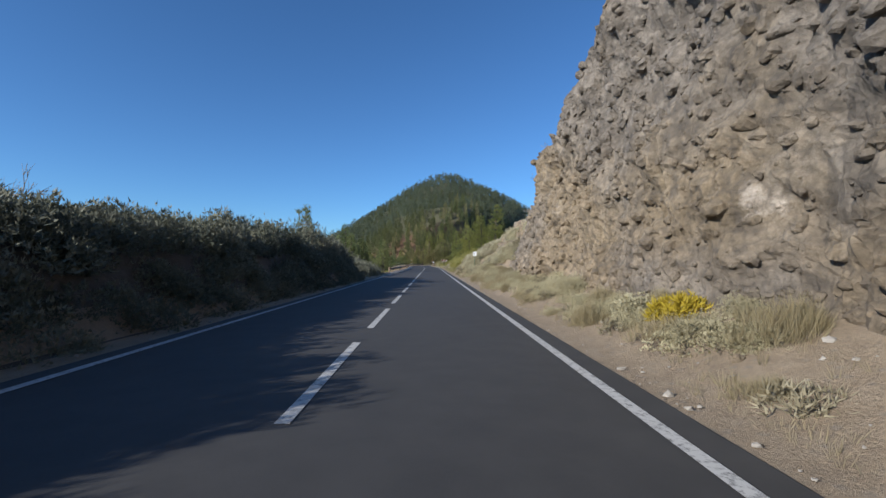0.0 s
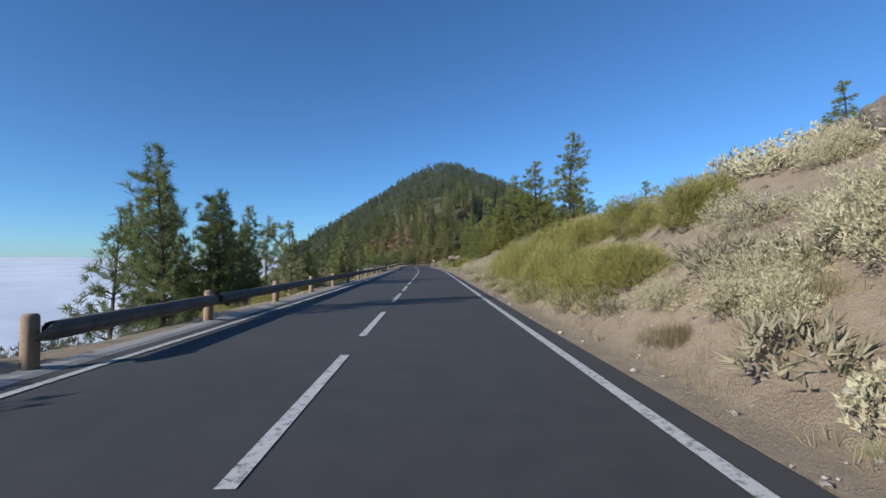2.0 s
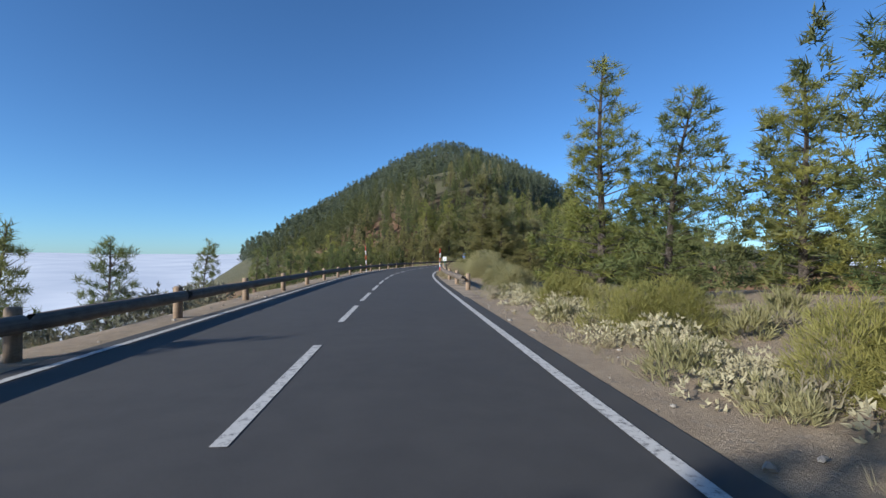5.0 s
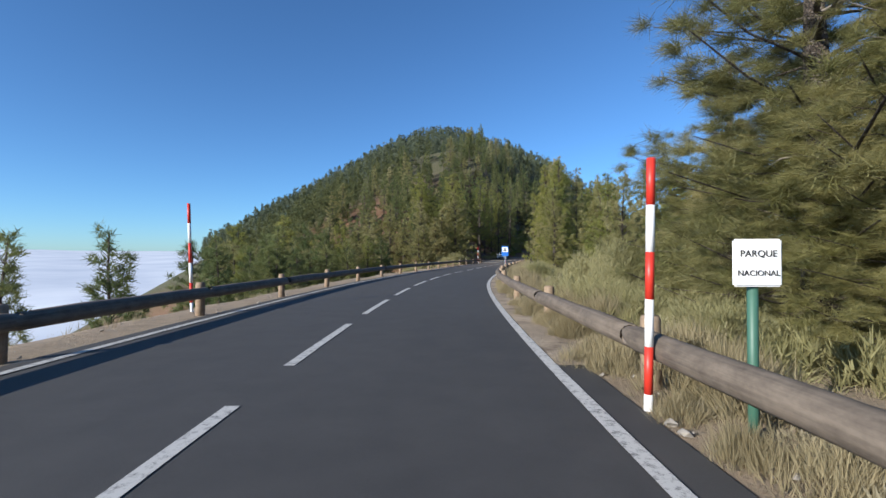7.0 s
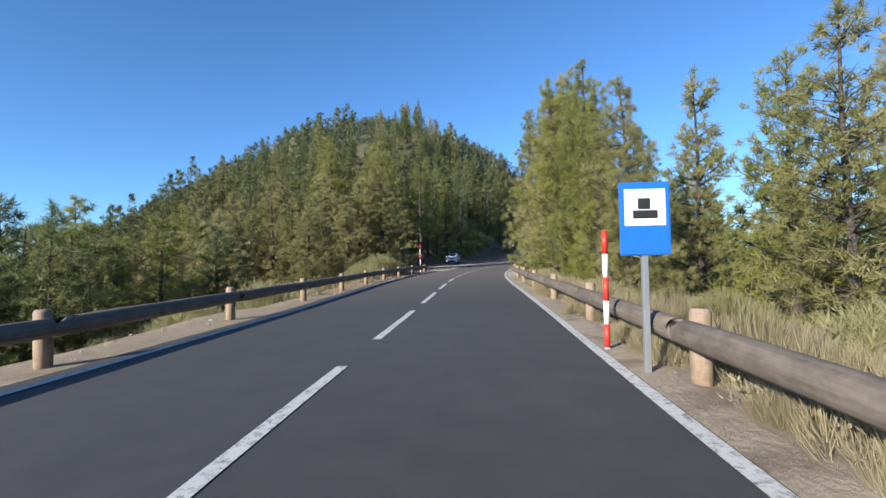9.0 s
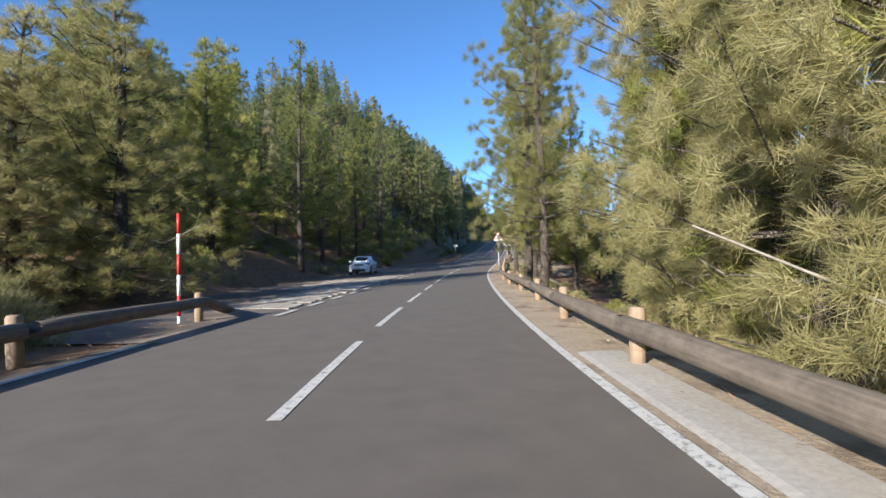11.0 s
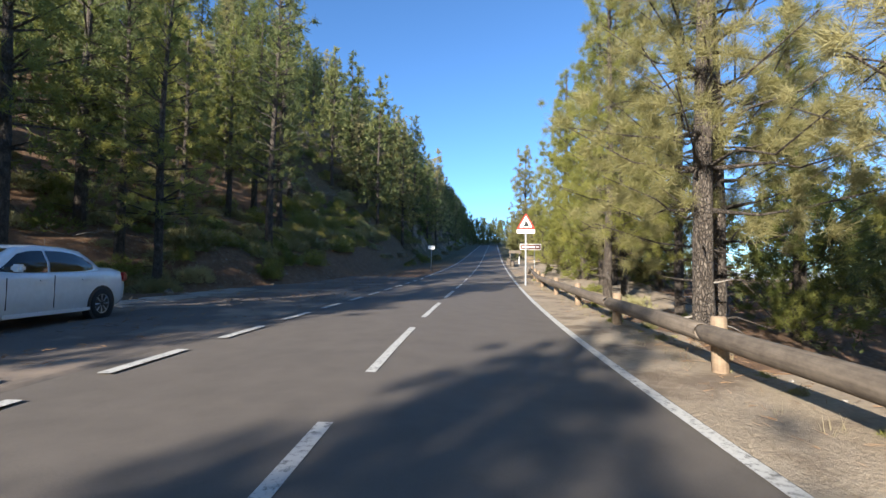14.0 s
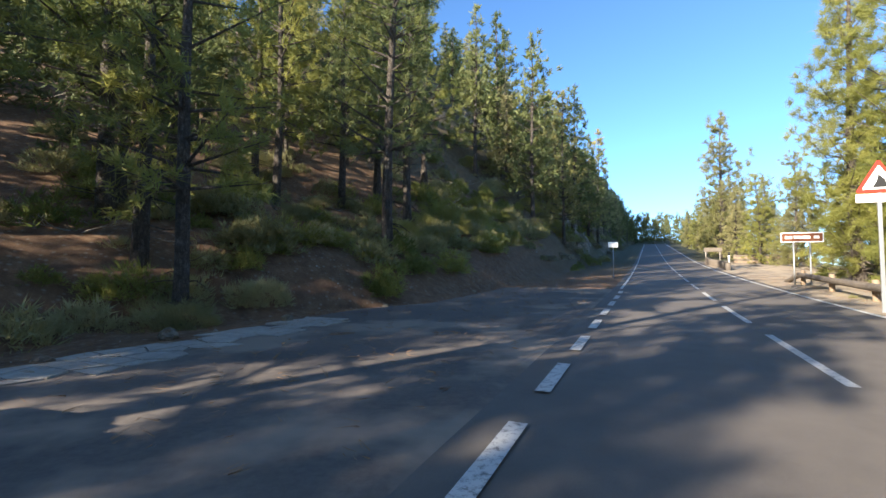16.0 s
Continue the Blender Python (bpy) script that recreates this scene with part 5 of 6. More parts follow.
def scatter_gravel():
    """Loose gravel and fallen needles along the shoulders, past counting."""
    rng = np.random.default_rng(31)
    bm = bmesh.new()
    bmesh.ops.create_icosphere(bm, subdivisions=1, radius=1)
    base = np.array([v.co[:] for v in bm.verts])
    tris = np.array([[v.index for v in f.verts] for f in bm.faces])
    bm.free()
    stones, cs, ws = [], [], []
    for i in range(2300):
        s = rng.uniform(0, 275)
        d = (3.35 + 2.0 * rng.random() ** 1.4) * (1 if rng.random() < 0.75 else -1)
        if d < 0 and s > 205:
            d -= 5.5
        x, y = at_road(s, d)
        k = 0.012 + 0.05 * rng.random() ** 4
        v = base * (1 + 0.3 * rng.normal(size=(len(base), 1))) * np.array([k, k * rng.uniform(0.6, 1), k * 0.6]) + np.array([x, y, ground_z(s, d, x, y) + 0.02])
        stones.append(v[tris])
    ob = new("gravel", tri_mesh("gravel", np.concatenate(stones), STONE))
    tagged(ob, "loose grey gravel scattered along the road edges", "gravel", kind="stuff")
    for i in range(8000):
        s = rng.uniform(192, 275)
        d = 3.4 + 2.2 * rng.random() if rng.random() < 0.4 else -(3.6 + 13 * rng.random())
        x, y = at_road(s, d)
        cs.append((x, y, (road_z(s) + 0.012 if d < 0 and d > -9.4 else ground_z(s, d, x, y)) + 0.015))
        ws.append((rng.normal(), rng.normal(), 0.08))
    ob = new("pine_litter", tri_mesh("pine_litter", blades(rng, cs, unit(ws), 4, 0.16, 0.008, 0.25, 0.0), LITTER))
    tagged(ob, "fallen red-brown pine needles on the ground", "needles", kind="stuff")


# ---------------------------------------------------------------- rock cliff, stones
def broken(p, size):
    """Broken rock: each block stands out by its own amount, with cracks between."""
    dist, pts = noise.voronoi(p / size)
    step = noise.cell(pts[0] * 7.3 + Vector((3.1, 1.7, 0.4)))
    return step - 0.8 * max(0.0, 1 - (dist[1] - dist[0]) / 0.12)


def lump(seed, level):
    """Points and triangles of one angular stone."""
    bm = bmesh.new()
    bmesh.ops.create_icosphere(bm, subdivisions=level, radius=1)
    for v in bm.verts:
        v.co *= 1 + 0.45 * noise.noise(v.co * 1.4 + Vector((seed * 5.3, 0, 0))) + 0.22 * noise.noise(v.co * 3.3 + Vector((0, seed * 3.1, 0)))
    out = [v.co.copy() for v in bm.verts], [tuple(v.index for v in f.verts) for f in bm.faces]
    bm.free()
    return out


def build_cliff():
    """The rough rock face beside the road, with its broken top, running out into an earth bank."""
    tops = [(-16, 8.2), (4, 7.8), (10, 7.2), (11.6, 7.0), (12.6, 5.7), (17, 5.6), (19.5, 4.9), (22, 4.3), (25, 3.9), (28, 3.8), (31, 3.6), (35, 2.8), (39, 1.8)]
    feet = [(-16, 5.5), (8, 5.3), (16, 5.3), (24, 5.4), (40, 5.6)]
    slope = [(-16, 0.03), (18, 0.06), (24, 0.35), (29, 0.8), (40, 1.2)]
    ss = np.arange(-8, 39.01, 0.085)
    rows, extra = 96, 14
    verts, faces = [], []
    for s in ss:
        h = lerp_table(s, tops) + 0.5 * bumpy(s, 0, 1.5, 2) + 0.3 * bumpy(s, 0, 0.5, 5)
        foot, lean = lerp_table(s, feet), lerp_table(s, slope)
        rocky = lerp_table(s, [(20, 1.0), (29, 0.55), (39, 0.4)])
        for j in range(rows + extra):
            u = min(1.0, j / rows)
            z = max(0.4, h) * u
            back = max(0, j - rows) * 0.3
            p = Vector((s + 0.08 * bumpy(s, z, 0.5, 8), z * 1.05, 0.3 + back))
            out = 0.6 * noise.fractal(p / 3.0, 1.0, 2.1, 3)
            for size, amp in ((1.6, 0.26), (0.55, 0.13), (0.28, 0.08)):
                q = p / size + 0.4 * noise.noise_vector(p / size * 1.3)
                q.z += size * 9
                out += amp * (0.5 - noise.voronoi(q)[0][0])
            out += 0.07 * noise.noise(p / 0.2)
            out -= 0.45 * max(0, 1 - abs(noise.noise(Vector((s / 1.4, z / 5.0, 4)))) / 0.07) * max(0, noise.noise(Vector((s / 2.0, z / 2.5, 9))) + 0.25)
            brow = 0.3 * max(0, u - 0.75) / 0.25 if s < 18 else 0
            d = foot + lean * z - (out + brow) * rocky * min(1, 0.3 + z * 0.6) + back
            x, y = at_road(s, d)
            verts.append((x, y, z + 0.1 + 0.12 * noise.noise(p / 0.45) + (0.25 * bumpy(s, back, 0.6, 4) - 0.04 * back if j > rows else 0)))
    n = rows + extra
    for i in range(len(ss) - 1):
        for j in range(n - 1):
            faces.append((i * n + j, (i + 1) * n + j, (i + 1) * n + j + 1, i * n + j + 1))
    rng = np.random.default_rng(61)
    coarse, finer = [lump(i, 1) for i in range(8)], [lump(i + 8, 2) for i in range(8)]
    first = int(np.searchsorted(ss, 1.0))
    for i in range(6500):
        r = 0.028 + 0.13 * rng.random() ** 3.5
        c = Vector(verts[int(rng.integers(first, len(ss))) * n + int(rng.integers(2, n - 4))])
        turn = Matrix.Rotation(rng.uniform(0, 6.28), 3, 'Z') @ Matrix.Rotation(rng.uniform(0, 6.28), 3, 'X')
        sx, sy, sz = r * rng.uniform(0.7, 1.4), r * rng.uniform(0.7, 1.3), r * rng.uniform(0.6, 1.0)
        points, tris = (finer if r > 0.08 else coarse)[i % 8]
        o = len(verts)
        verts += [c + turn @ Vector((p.x * sx, p.y * sy, p.z * sz)) for p in points]
        faces += [tuple(k + o for k in t) for t in tris]
    ob = new("rock_cliff", mesh_of("rock_cliff", verts, faces, ROCK))
    tagged(ob, "rough brown-grey volcanic rock cliff beside the road", "cliff")
    for s, d, z, k in ((7.5, 5.8, 7.2, 0.5), (10.6, 5.7, 7.0, 0.42), (13.4, 5.8, 5.5, 0.4), (16.4, 5.8, 5.6, 0.5), (19.2, 5.9, 4.9, 0.45), (23, 6.5, 4.0, 0.5)):
        x, y = at_road(s, d)
        ob = new("root", TWIGS[int(s) % 2])
        ob.matrix_basis = Matrix.Translation((x, y, z - 0.1)) @ Matrix.Rotation(s, 4, 'Z') @ Matrix.Rotation(1.2, 4, 'X') @ Matrix.Diagonal((k, k, k, 1))
        tagged(ob, "dead grey roots hanging over the rock's edge", "root", "roots of the cliff")


def build_outcrop(s0, s1, d0, d1, step, size, label):
    """Broken rock that shows through the earth of a bank."""
    ss, dd = np.arange(s0, s1, step), np.arange(d0, d1, step * 0.9)
    verts, faces, n = [], [], len(dd)
    for s in ss:
        for d in dd:
            x, y = at_road(s, d)
            p = Vector((x, y, ground_z(s, d, x, y)))
            edge = min(1, (s - s0) / 3, (s1 - s) / 10, (d - d0) / 1.5, (d1 - d) / 2)
            ridged = noise.ridged_multi_fractal(p / (2.6 * size), 1.0, 2.2, 4, 0.9, 2.0) - 1.15
            cell = 0.5 - noise.voronoi(p / (1.3 * size))[0][0]
            grit = 0.5 * (noise.turbulence(p / 0.9, 5, False) - 0.5) + 0.16 * broken(p, 1.1)
            up = (grit + 0.42 * ridged + 0.55 * cell + 0.5 * noise.noise(p / (3.4 * size)) + 0.38) * size
            verts.append((x - math.copysign(0.35, d) * up * edge, y, p.z + up * edge - 0.35 * (1 - edge) - 0.05))
    for i in range(len(ss) - 1):
        for j in range(n - 1):
            faces.append((i * n + j, i * n + j + 1, (i + 1) * n + j + 1, (i + 1) * n + j))
    ob = new("rock_outcrop", mesh_of("rock_outcrop", verts, faces, ROCK))
    tagged(ob, label, "rock")


def boulder_mesh(seed, flat=0.75):
    bm = bmesh.new()
    bmesh.ops.create_icosphere(bm, subdivisions=4, radius=1)
    for v in bm.verts:
        p = v.co.normalized()
        r = 1 + 0.28 * noise.noise(p * 1.3 + Vector((seed, 0, 0))) + 0.14 * noise.noise(p * 3.1 + Vector((0, seed, 0))) - 0.18 * (noise.voronoi(p * 1.4 + Vector((seed, seed, 0)))[0][0]) - 0.10 * noise.voronoi(p * 4 + Vector((0, seed, seed)))[0][0] + 0.04 * noise.noise(p * 9)
        v.co = Vector((p.x * r, p.y * r * 0.85, p.z * r * flat))
    me = bpy.data.meshes.new("boulder")
    bm.to_mesh(me)
    bm.free()
    me.materials.append(ROCK)
    return me


BOULDERS = [boulder_mesh(3.1 * i + 1) for i in range(4)]


def boulder_at(s, d, k, label, group, up=0.0):
    x, y = at_road(s, d)
    ob = new("boulder", BOULDERS[int(s * 7) % 4])
    ob.matrix_basis = Matrix.Translation((x, y, on_ground(x, y) + up * k)) @ Matrix.Rotation(s * 2.3, 4, 'Z') @ Matrix.Diagonal((k, k, k, 1))
    tagged(ob, label, "rock", group)


def lay_stones():
    rng = np.random.default_rng(14)
    for s, d, k in [(36, 8.6, 0.6), (38.5, 9.6, 0.8), (34.5, 9, 0.55), (41, 10.5, 0.8), (37, 7.2, 0.5), (39.5, 11.5, 0.8), (44, 12.6, 1.1), (48.5, 10.8, 1.0), (52.5, 9.4, 0.9), (33, 8.2, 0.6), (56.5, 12, 1.0)]:
        boulder_at(s, d, k, "brown boulder half buried in the earth bank", "boulders of the bank", 0.05)
    for i in range(60):
        s = rng.uniform(2, 70)
        boulder_at(s, rng.uniform(4.3, 8), rng.uniform(0.06, 0.2), "small loose stone on the bank", "loose stones", 0.2)
    for s, a in [(244.5, 9.2), (243.2, 9.9), (246.4, 9.5), (249, 9.3), (252.6, 8.9), (241.8, 9.4), (254.5, 9.1), (258, 8.2), (239.4, 9.6)]:
        boulder_at(s, -a, rng.uniform(0.1, 0.19), "small stone at the edge of the lay-by", "stones by the lay-by", 0.4)

# ---------------------------------------------------------------- wooden barriers
def post_mesh():
    v, f = tube([(0, 0, -0.4), (0, 0, 0.2), (0, 0, 0.61), (0, 0, 0.645)], [0.095, 0.095, 0.092, 0.075], 12)
    return mesh_of("post", v, f, POST_WOOD, True)


def rail_mesh(seed):
    rnd = random.Random(seed)
    zs = [0, 0.02, 0.25, 0.5, 0.75, 0.98, 1]
    v, f = tube([(rnd.uniform(-0.008, 0.008), rnd.uniform(-0.008, 0.008), z) for z in zs], [0.098, 0.115, 0.12, 0.115, 0.118, 0.115, 0.098], 12, True, rnd, 0.03)
    return mesh_of("rail", v, f, RAIL_WOOD, True)


POST, RAILS = post_mesh(), [rail_mesh(i) for i in range(3)]


def barrier(s0, s1, gap, offset, label, side, dips=False):
    """Round posts with a round log from post to post on the side of the road."""
    n = int(round((s1 - s0) / gap))
    x0, y0 = at_road(s0, lerp_table(s0, offset))
    ob = thing("wooden_barrier", Matrix.Translation((x0, y0, road_z(s0))), label, "crash barrier")
    spots = []
    for i in range(n + 1):
        s = s0 + gap * i
        d = lerp_table(s, offset)
        x, y = at_road(s, d)
        z = road_z(s)
        part("post", POST, None, ob, "", Matrix.Translation((x - x0, y - y0, z - road_z(s0))) @ Matrix.Rotation(i * 1.7, 4, 'Z') @ Matrix.Rotation(0.03 * math.sin(i * 2.1), 4, 'X'))
        xr, yr = at_road(s, d - side * 0.16)
        spots.append(Vector((xr - x0, yr - y0, z - road_z(s0) + 0.44)))
    for i in range(n):
        a, b = spots[i], spots[i + 1]
        d = b - a
        m = Matrix.Translation(a) @ d.to_track_quat('Z', 'Y').to_matrix().to_4x4() @ Matrix.Diagonal((1, 1, d.length, 1))
        part("rail", RAILS[i % 3], None, ob, "weathered brown log", m)
    if dips:
        xe, ye = at_road(s + 2.4, lerp_table(s1, offset) + (-0.1 if side > 0 else -0.5))
        e = Vector((xe - x0, ye - y0, road_z(s + 2.4) - road_z(s0) - 0.05))
        d3 = e - spots[-1]
        part("rail", RAILS[0], None, ob, "log end running down into the ground", Matrix.Translation(spots[-1]) @ d3.to_track_quat('Z', 'Y').to_matrix().to_4x4() @ Matrix.Diagonal((1, 1, d3.length, 1)))
    return ob


# ---------------------------------------------------------------- poles and signs
def ring(r, z0, z1, sides=14):
    v, f = tube([(0, 0, z0), (0, 0, z1)], [r, r], sides)
    return mesh_of("band", v, f, None, True)


def snow_pole(x, y, height, lean=0.0, base=None):
    z = on_ground(x, y) if base is None else base
    ob = thing("snow_pole", pose(x, y, z, 0, lean, 0), "tall snow pole banded in red and white", "pole", "snow poles")
    n = 6
    step = (height + 0.25) / n
    for i in range(n):
        part("band", ring(0.035, -0.25 + i * step, -0.25 + (i + 1) * step), RED_INK if i % 2 == (n - 1) % 2 else WHITE_SHEET, ob, "red band" if i % 2 == (n - 1) % 2 else "white band")
    return ob


def words(text, size, parent, material, at, name="lettering"):
    """Letters of the built-in font as a flat mesh, upright, centred on the place."""
    cu = bpy.data.curves.new(name, 'FONT')
    cu.body, cu.size, cu.align_x, cu.align_y, cu.extrude = text, size, 'CENTER', 'CENTER', 0.002
    tmp = bpy.data.objects.new(name, cu)
    scene.collection.objects.link(tmp)
    me = bpy.data.meshes.new_from_object(tmp.evaluated_get(bpy.context.evaluated_depsgraph_get()))
    bpy.data.objects.remove(tmp)
    bpy.data.curves.remove(cu)
    me.materials.clear()
    me.materials.append(material)
    return part(name, me, material, parent, "", at)


def rod(x, y, z0, z1, r=0.03, sides=10):
    v, f = tube([(x, y, z0), (x, y, z1)], [r, r], sides)
    return mesh_of("post", v, f, None, True)


FACE = pose(0, 0, 0, 90, 0, 0)   # turns the flat letters upright, to be read from -y


def facing(x, y, z, bearing):
    """The pose of a sign that is read by those who drive along the bearing."""
    return pose(x, y, z, 0, 0, -bearing)


def build_signs():
    # small white plate on the bank
    x, y = 5.15, 40.6
    ob = thing("notice_sign", facing(x, y, on_ground(x, y), 4), "small white notice plate on a thin dark post", "sign")
    h = 2.24 - on_ground(x, y)
    part("post", rod(0, 0.03, -0.4, h, 0.025), GREEN_POST, ob, "dark green post")
    plate = part("plate", bm_box(-0.16, 0.16, -0.012, 0.0, h - 0.36, h, 0.004), WHITE_SHEET, ob, "white plate")
    for i in range(3):
        part("bar", bm_box(-0.11, 0.11 - 0.03 * i, -0.016, -0.0125, h - 0.12 - 0.08 * i, h - 0.09 - 0.08 * i), BLACK_INK, plate)
    # brown place sign
    x, y, b = 4.09, 101.2, 4
    g = on_ground(x, y)
    ob = thing("place_sign", facing(x, y, g, b), "long brown place sign with white border and letters", "sign")
    zc = 1.64 - g
    part("post", bm_box(-0.06, 0.06, 0.02, 0.12, -0.4, zc + 0.1, 0.01), CAR_BLACK, ob, "dark square post")
    plate = part("plate", bm_box(-0.64, 0.64, -0.02, 0.018, zc - 0.165, zc + 0.165, 0.008), WHITE_SHEET, ob, "white-edged brown plate")
    part("panel", bm_box(-0.62, 0.62, -0.026, -0.021, zc - 0.145, zc + 0.145), BROWN_SHEET, plate)
    words("La Crucita 1940 m", 0.15, plate, WHITE_SHEET, Matrix.Translation((0, -0.03, zc)) @ FACE)
    # national park sign
    x, y = 1.95, 147.65
    g = on_ground(x, y)
    ob = thing("park_sign", facing(x, y, g, 8), "worn white sign reading park words on a green post", "sign")
    zc = 1.17 - g
    part("post", rod(0, 0.05, -0.4, zc + 0.1, 0.035), GREEN_POST, ob, "green round post")
    plate = part("plate", bm_box(-0.155, 0.155, -0.02, 0.012, zc - 0.16, zc + 0.16, 0.012), WHITE_SHEET, ob, "white plate with chipped corners")
    words("PARQUE", 0.062, plate, BLACK_INK, Matrix.Translation((0, -0.024, zc + 0.06)) @ FACE)
    words("NACIONAL", 0.052, plate, BLACK_INK, Matrix.Translation((0, -0.024, zc - 0.07)) @ FACE)
    # blue sign at the bend
    x, y = 6.00, 177.60
    g = on_ground(x, y)
    ob = thing("blue_sign", facing(x, y, g, 12), "blue information sign with a white square field", "sign")
    part("post", bm_box(-0.03, 0.03, 0.0, 0.05, -0.4, 1.82 - g, 0.004), ZINC, ob, "grey steel post")
    plate = part("plate", bm_box(-0.25, 0.25, -0.02, -0.002, 1.14 - g, 1.86 - g, 0.01), BLUE_SHEET, ob, "blue plate")
    part("panel", bm_box(-0.2, 0.2, -0.026, -0.021, 1.43 - g, 1.79 - g), WHITE_SHEET, plate)
    part("symbol", bm_box(-0.12, 0.12, -0.031, -0.027, 1.50 - g, 1.58 - g, 0.0, bm_box(-0.07, 0.05, -0.031, -0.027, 1.59 - g, 1.70 - g)), BLACK_INK, plate)
    # warning triangle
    x, y, b = 34.15, 247.53, 27
    g = on_ground(x, y)
    ob = thing("warning_sign", facing(x, y, g, b), "white warning triangle with a red border and plate", "sign")
    top = 4.50 - g
    part("post", bm_box(-0.04, 0.04, 0.0, 0.05, -0.4, top - 0.15, 0.005), ZINC, ob, "grey steel post")
    def tri(k, y0, y1, zb, name, mat, parent):
        r = 0.025 * k
        pts = [(-0.47 * k, 0), (0.47 * k, 0), (0, 0.82 * k)]
        ring2 = []
        cx, cz = 0, 0.82 * k / 3
        for px, pz in pts:
            for q in (-1, 1):
                i = pts.index((px, pz))
                ox, oz = pts[(i + q) % 3]
                l = math.hypot(ox - px, oz - pz)
                ring2.append((px + (ox - px) / l * 2 * r, pz + (oz - pz) / l * 2 * r))
        verts = [(a, y0, zb + c) for a, c in ring2] + [(a, y1, zb + c) for a, c in ring2]
        n = len(ring2)
        faces = [tuple(range(n)), tuple(range(2 * n - 1, n - 1, -1))] + [(i, n + i, n + (i + 1) % n, (i + 1) % n) for i in range(n)]
        return part(name, mesh_of(name, verts, faces, mat), mat, parent)
    zb = top - 0.82
    back = tri(1.0, -0.02, 0.0, zb, "triangle", RED_INK, ob)
    tri(0.74, -0.026, -0.021, zb + 0.075, "field", WHITE_SHEET, back)
    part("symbol", mesh_of("symbol", [(-0.14, -0.03, zb + 0.12), (0.16, -0.03, zb + 0.12), (0.10, -0.03, zb + 0.32), (-0.02, -0.03, zb + 0.44), (-0.05, -0.03, zb + 0.28)], [(0, 1, 2, 3, 4)]), BLACK_INK, back)
    part("plate", bm_box(-0.46, 0.46, -0.02, 0.0, zb - 0.24, zb - 0.03, 0.006), WHITE_SHEET, ob, "white plate under the triangle")
    # brown direction sign
    x, y = 40.21, 256.25
    g = on_ground(x, y)
    ob = thing("direction_sign", facing(x, y, g, b), "low brown direction sign with white border", "sign")
    zc = 3.36 - g
    part("post", rod(-0.3, 0.05, -0.4, zc, 0.035), ZINC, ob, "grey steel post")
    part("post", rod(0.3, 0.05, -0.4, zc, 0.035), ZINC, ob, "grey steel post")
    plate = part("plate", bm_box(-0.78, 0.78, -0.02, 0.012, zc - 0.22, zc + 0.22, 0.01), WHITE_SHEET, ob, "white-edged brown plate")
    part("panel", bm_box(-0.74, 0.74, -0.026, -0.021, zc - 0.18, zc + 0.18), BROWN_SHEET, plate)
    for x0, x1 in ((-0.62, -0.36), (-0.3, 0.3), (0.42, 0.62)):
        part("bar", bm_box(x0, x1, -0.031, -0.027, zc - 0.06, zc + 0.06), WHITE_SHEET, plate)
    # far plate on the other side
    x, y = 35.98, 265.72
    g = on_ground(x, y)
    ob = thing("notice_sign", facing(x, y, g, b), "small white notice plate at the foot of the wood", "sign")
    zc = 3.6 - g
    part("post", rod(0, 0.03, -0.4, zc, 0.03), ZINC, ob, "grey steel post")
    part("plate", bm_box(-0.3, 0.3, -0.012, 0.0, zc - 0.17, zc + 0.17, 0.005), WHITE_SHEET, ob, "white plate")
    # dark board further on
    x, y = at_road(301, 4.9)
    g = on_ground(x, y)
    ob = thing("notice_board", facing(x, y, g, b), "dark wooden notice board beside the road", "sign")
    for q in (-0.7, 0.7):
        part("post", rod(q, 0.03, -0.4, 1.5, 0.05), DEAD_WOOD, ob)
    part("plate", bm_box(-0.9, 0.9, -0.03, 0.0, 1.05, 1.5, 0.01), RAIL_WOOD, ob, "dark board")


def build_fence():
    """A low boarded fence across the dusty shoulder, a kerb of upright logs, a marker post."""
    x, y = at_road(297, 8.4)
    g = on_ground(x, y)
    ob = thing("board_fence", pose(x, y, g, 0, 0, -28), "low brown board fence on the dusty shoulder", "fence")
    for i in range(4):
        part("post", bm_box(-2.0 + 1.33 * i - 0.06, -2.0 + 1.33 * i + 0.06, -0.02, 0.1, -0.6, 1.12, 0.012), RAIL_WOOD, ob)
    for j in range(5):
        part("board", bm_box(-2.1, 2.1, -0.06, -0.022, 0.05 + 0.21 * j, 0.24 + 0.21 * j, 0.008), POST_WOOD if j % 2 else RAIL_WOOD, ob)
    part("end_board", bm_box(2.15, 2.95, -0.07, 0.0, -0.5, 1.5, 0.01), RAIL_WOOD, ob, "dark upright end board")
    log = mesh_of("log_stump", *tube([(0, 0, -0.3), (0, 0, 0.1), (0, 0, 0.56), (0, 0, 0.6)], [0.2, 0.19, 0.18, 0.15], 12, True, random.Random(3), 0.05), RAIL_WOOD, True)
    for i in range(34):
        x, y = at_road(282.0 + 0.42 * i, 3.75 + 0.15 * math.sin(i * 0.2))
        ob = new("log_stump", log)
        ob.matrix_basis = Matrix.Translation((x, y, on_ground(x, y))) @ Matrix.Rotation(i * 1.3, 4, 'Z') @ Matrix.Diagonal((1, 1, 1 + 0.06 * math.sin(i * 2.7), 1))
        tagged(ob, "short upright log in the kerb of logs", "log", "kerb of upright logs")
    x, y = at_road(290, 4.9)
    ob = thing("marker_post", pose(x, y, on_ground(x, y), 0, 3, 0), "white marker post with a black top", "post")
    part("post", rod(0, 0, -0.3, 1.0, 0.07), WHITE_SHEET, ob, "white post")
    part("cap", rod(0, 0, 1.0, 1.3, 0.075), CAR_BLACK, ob, "black top")


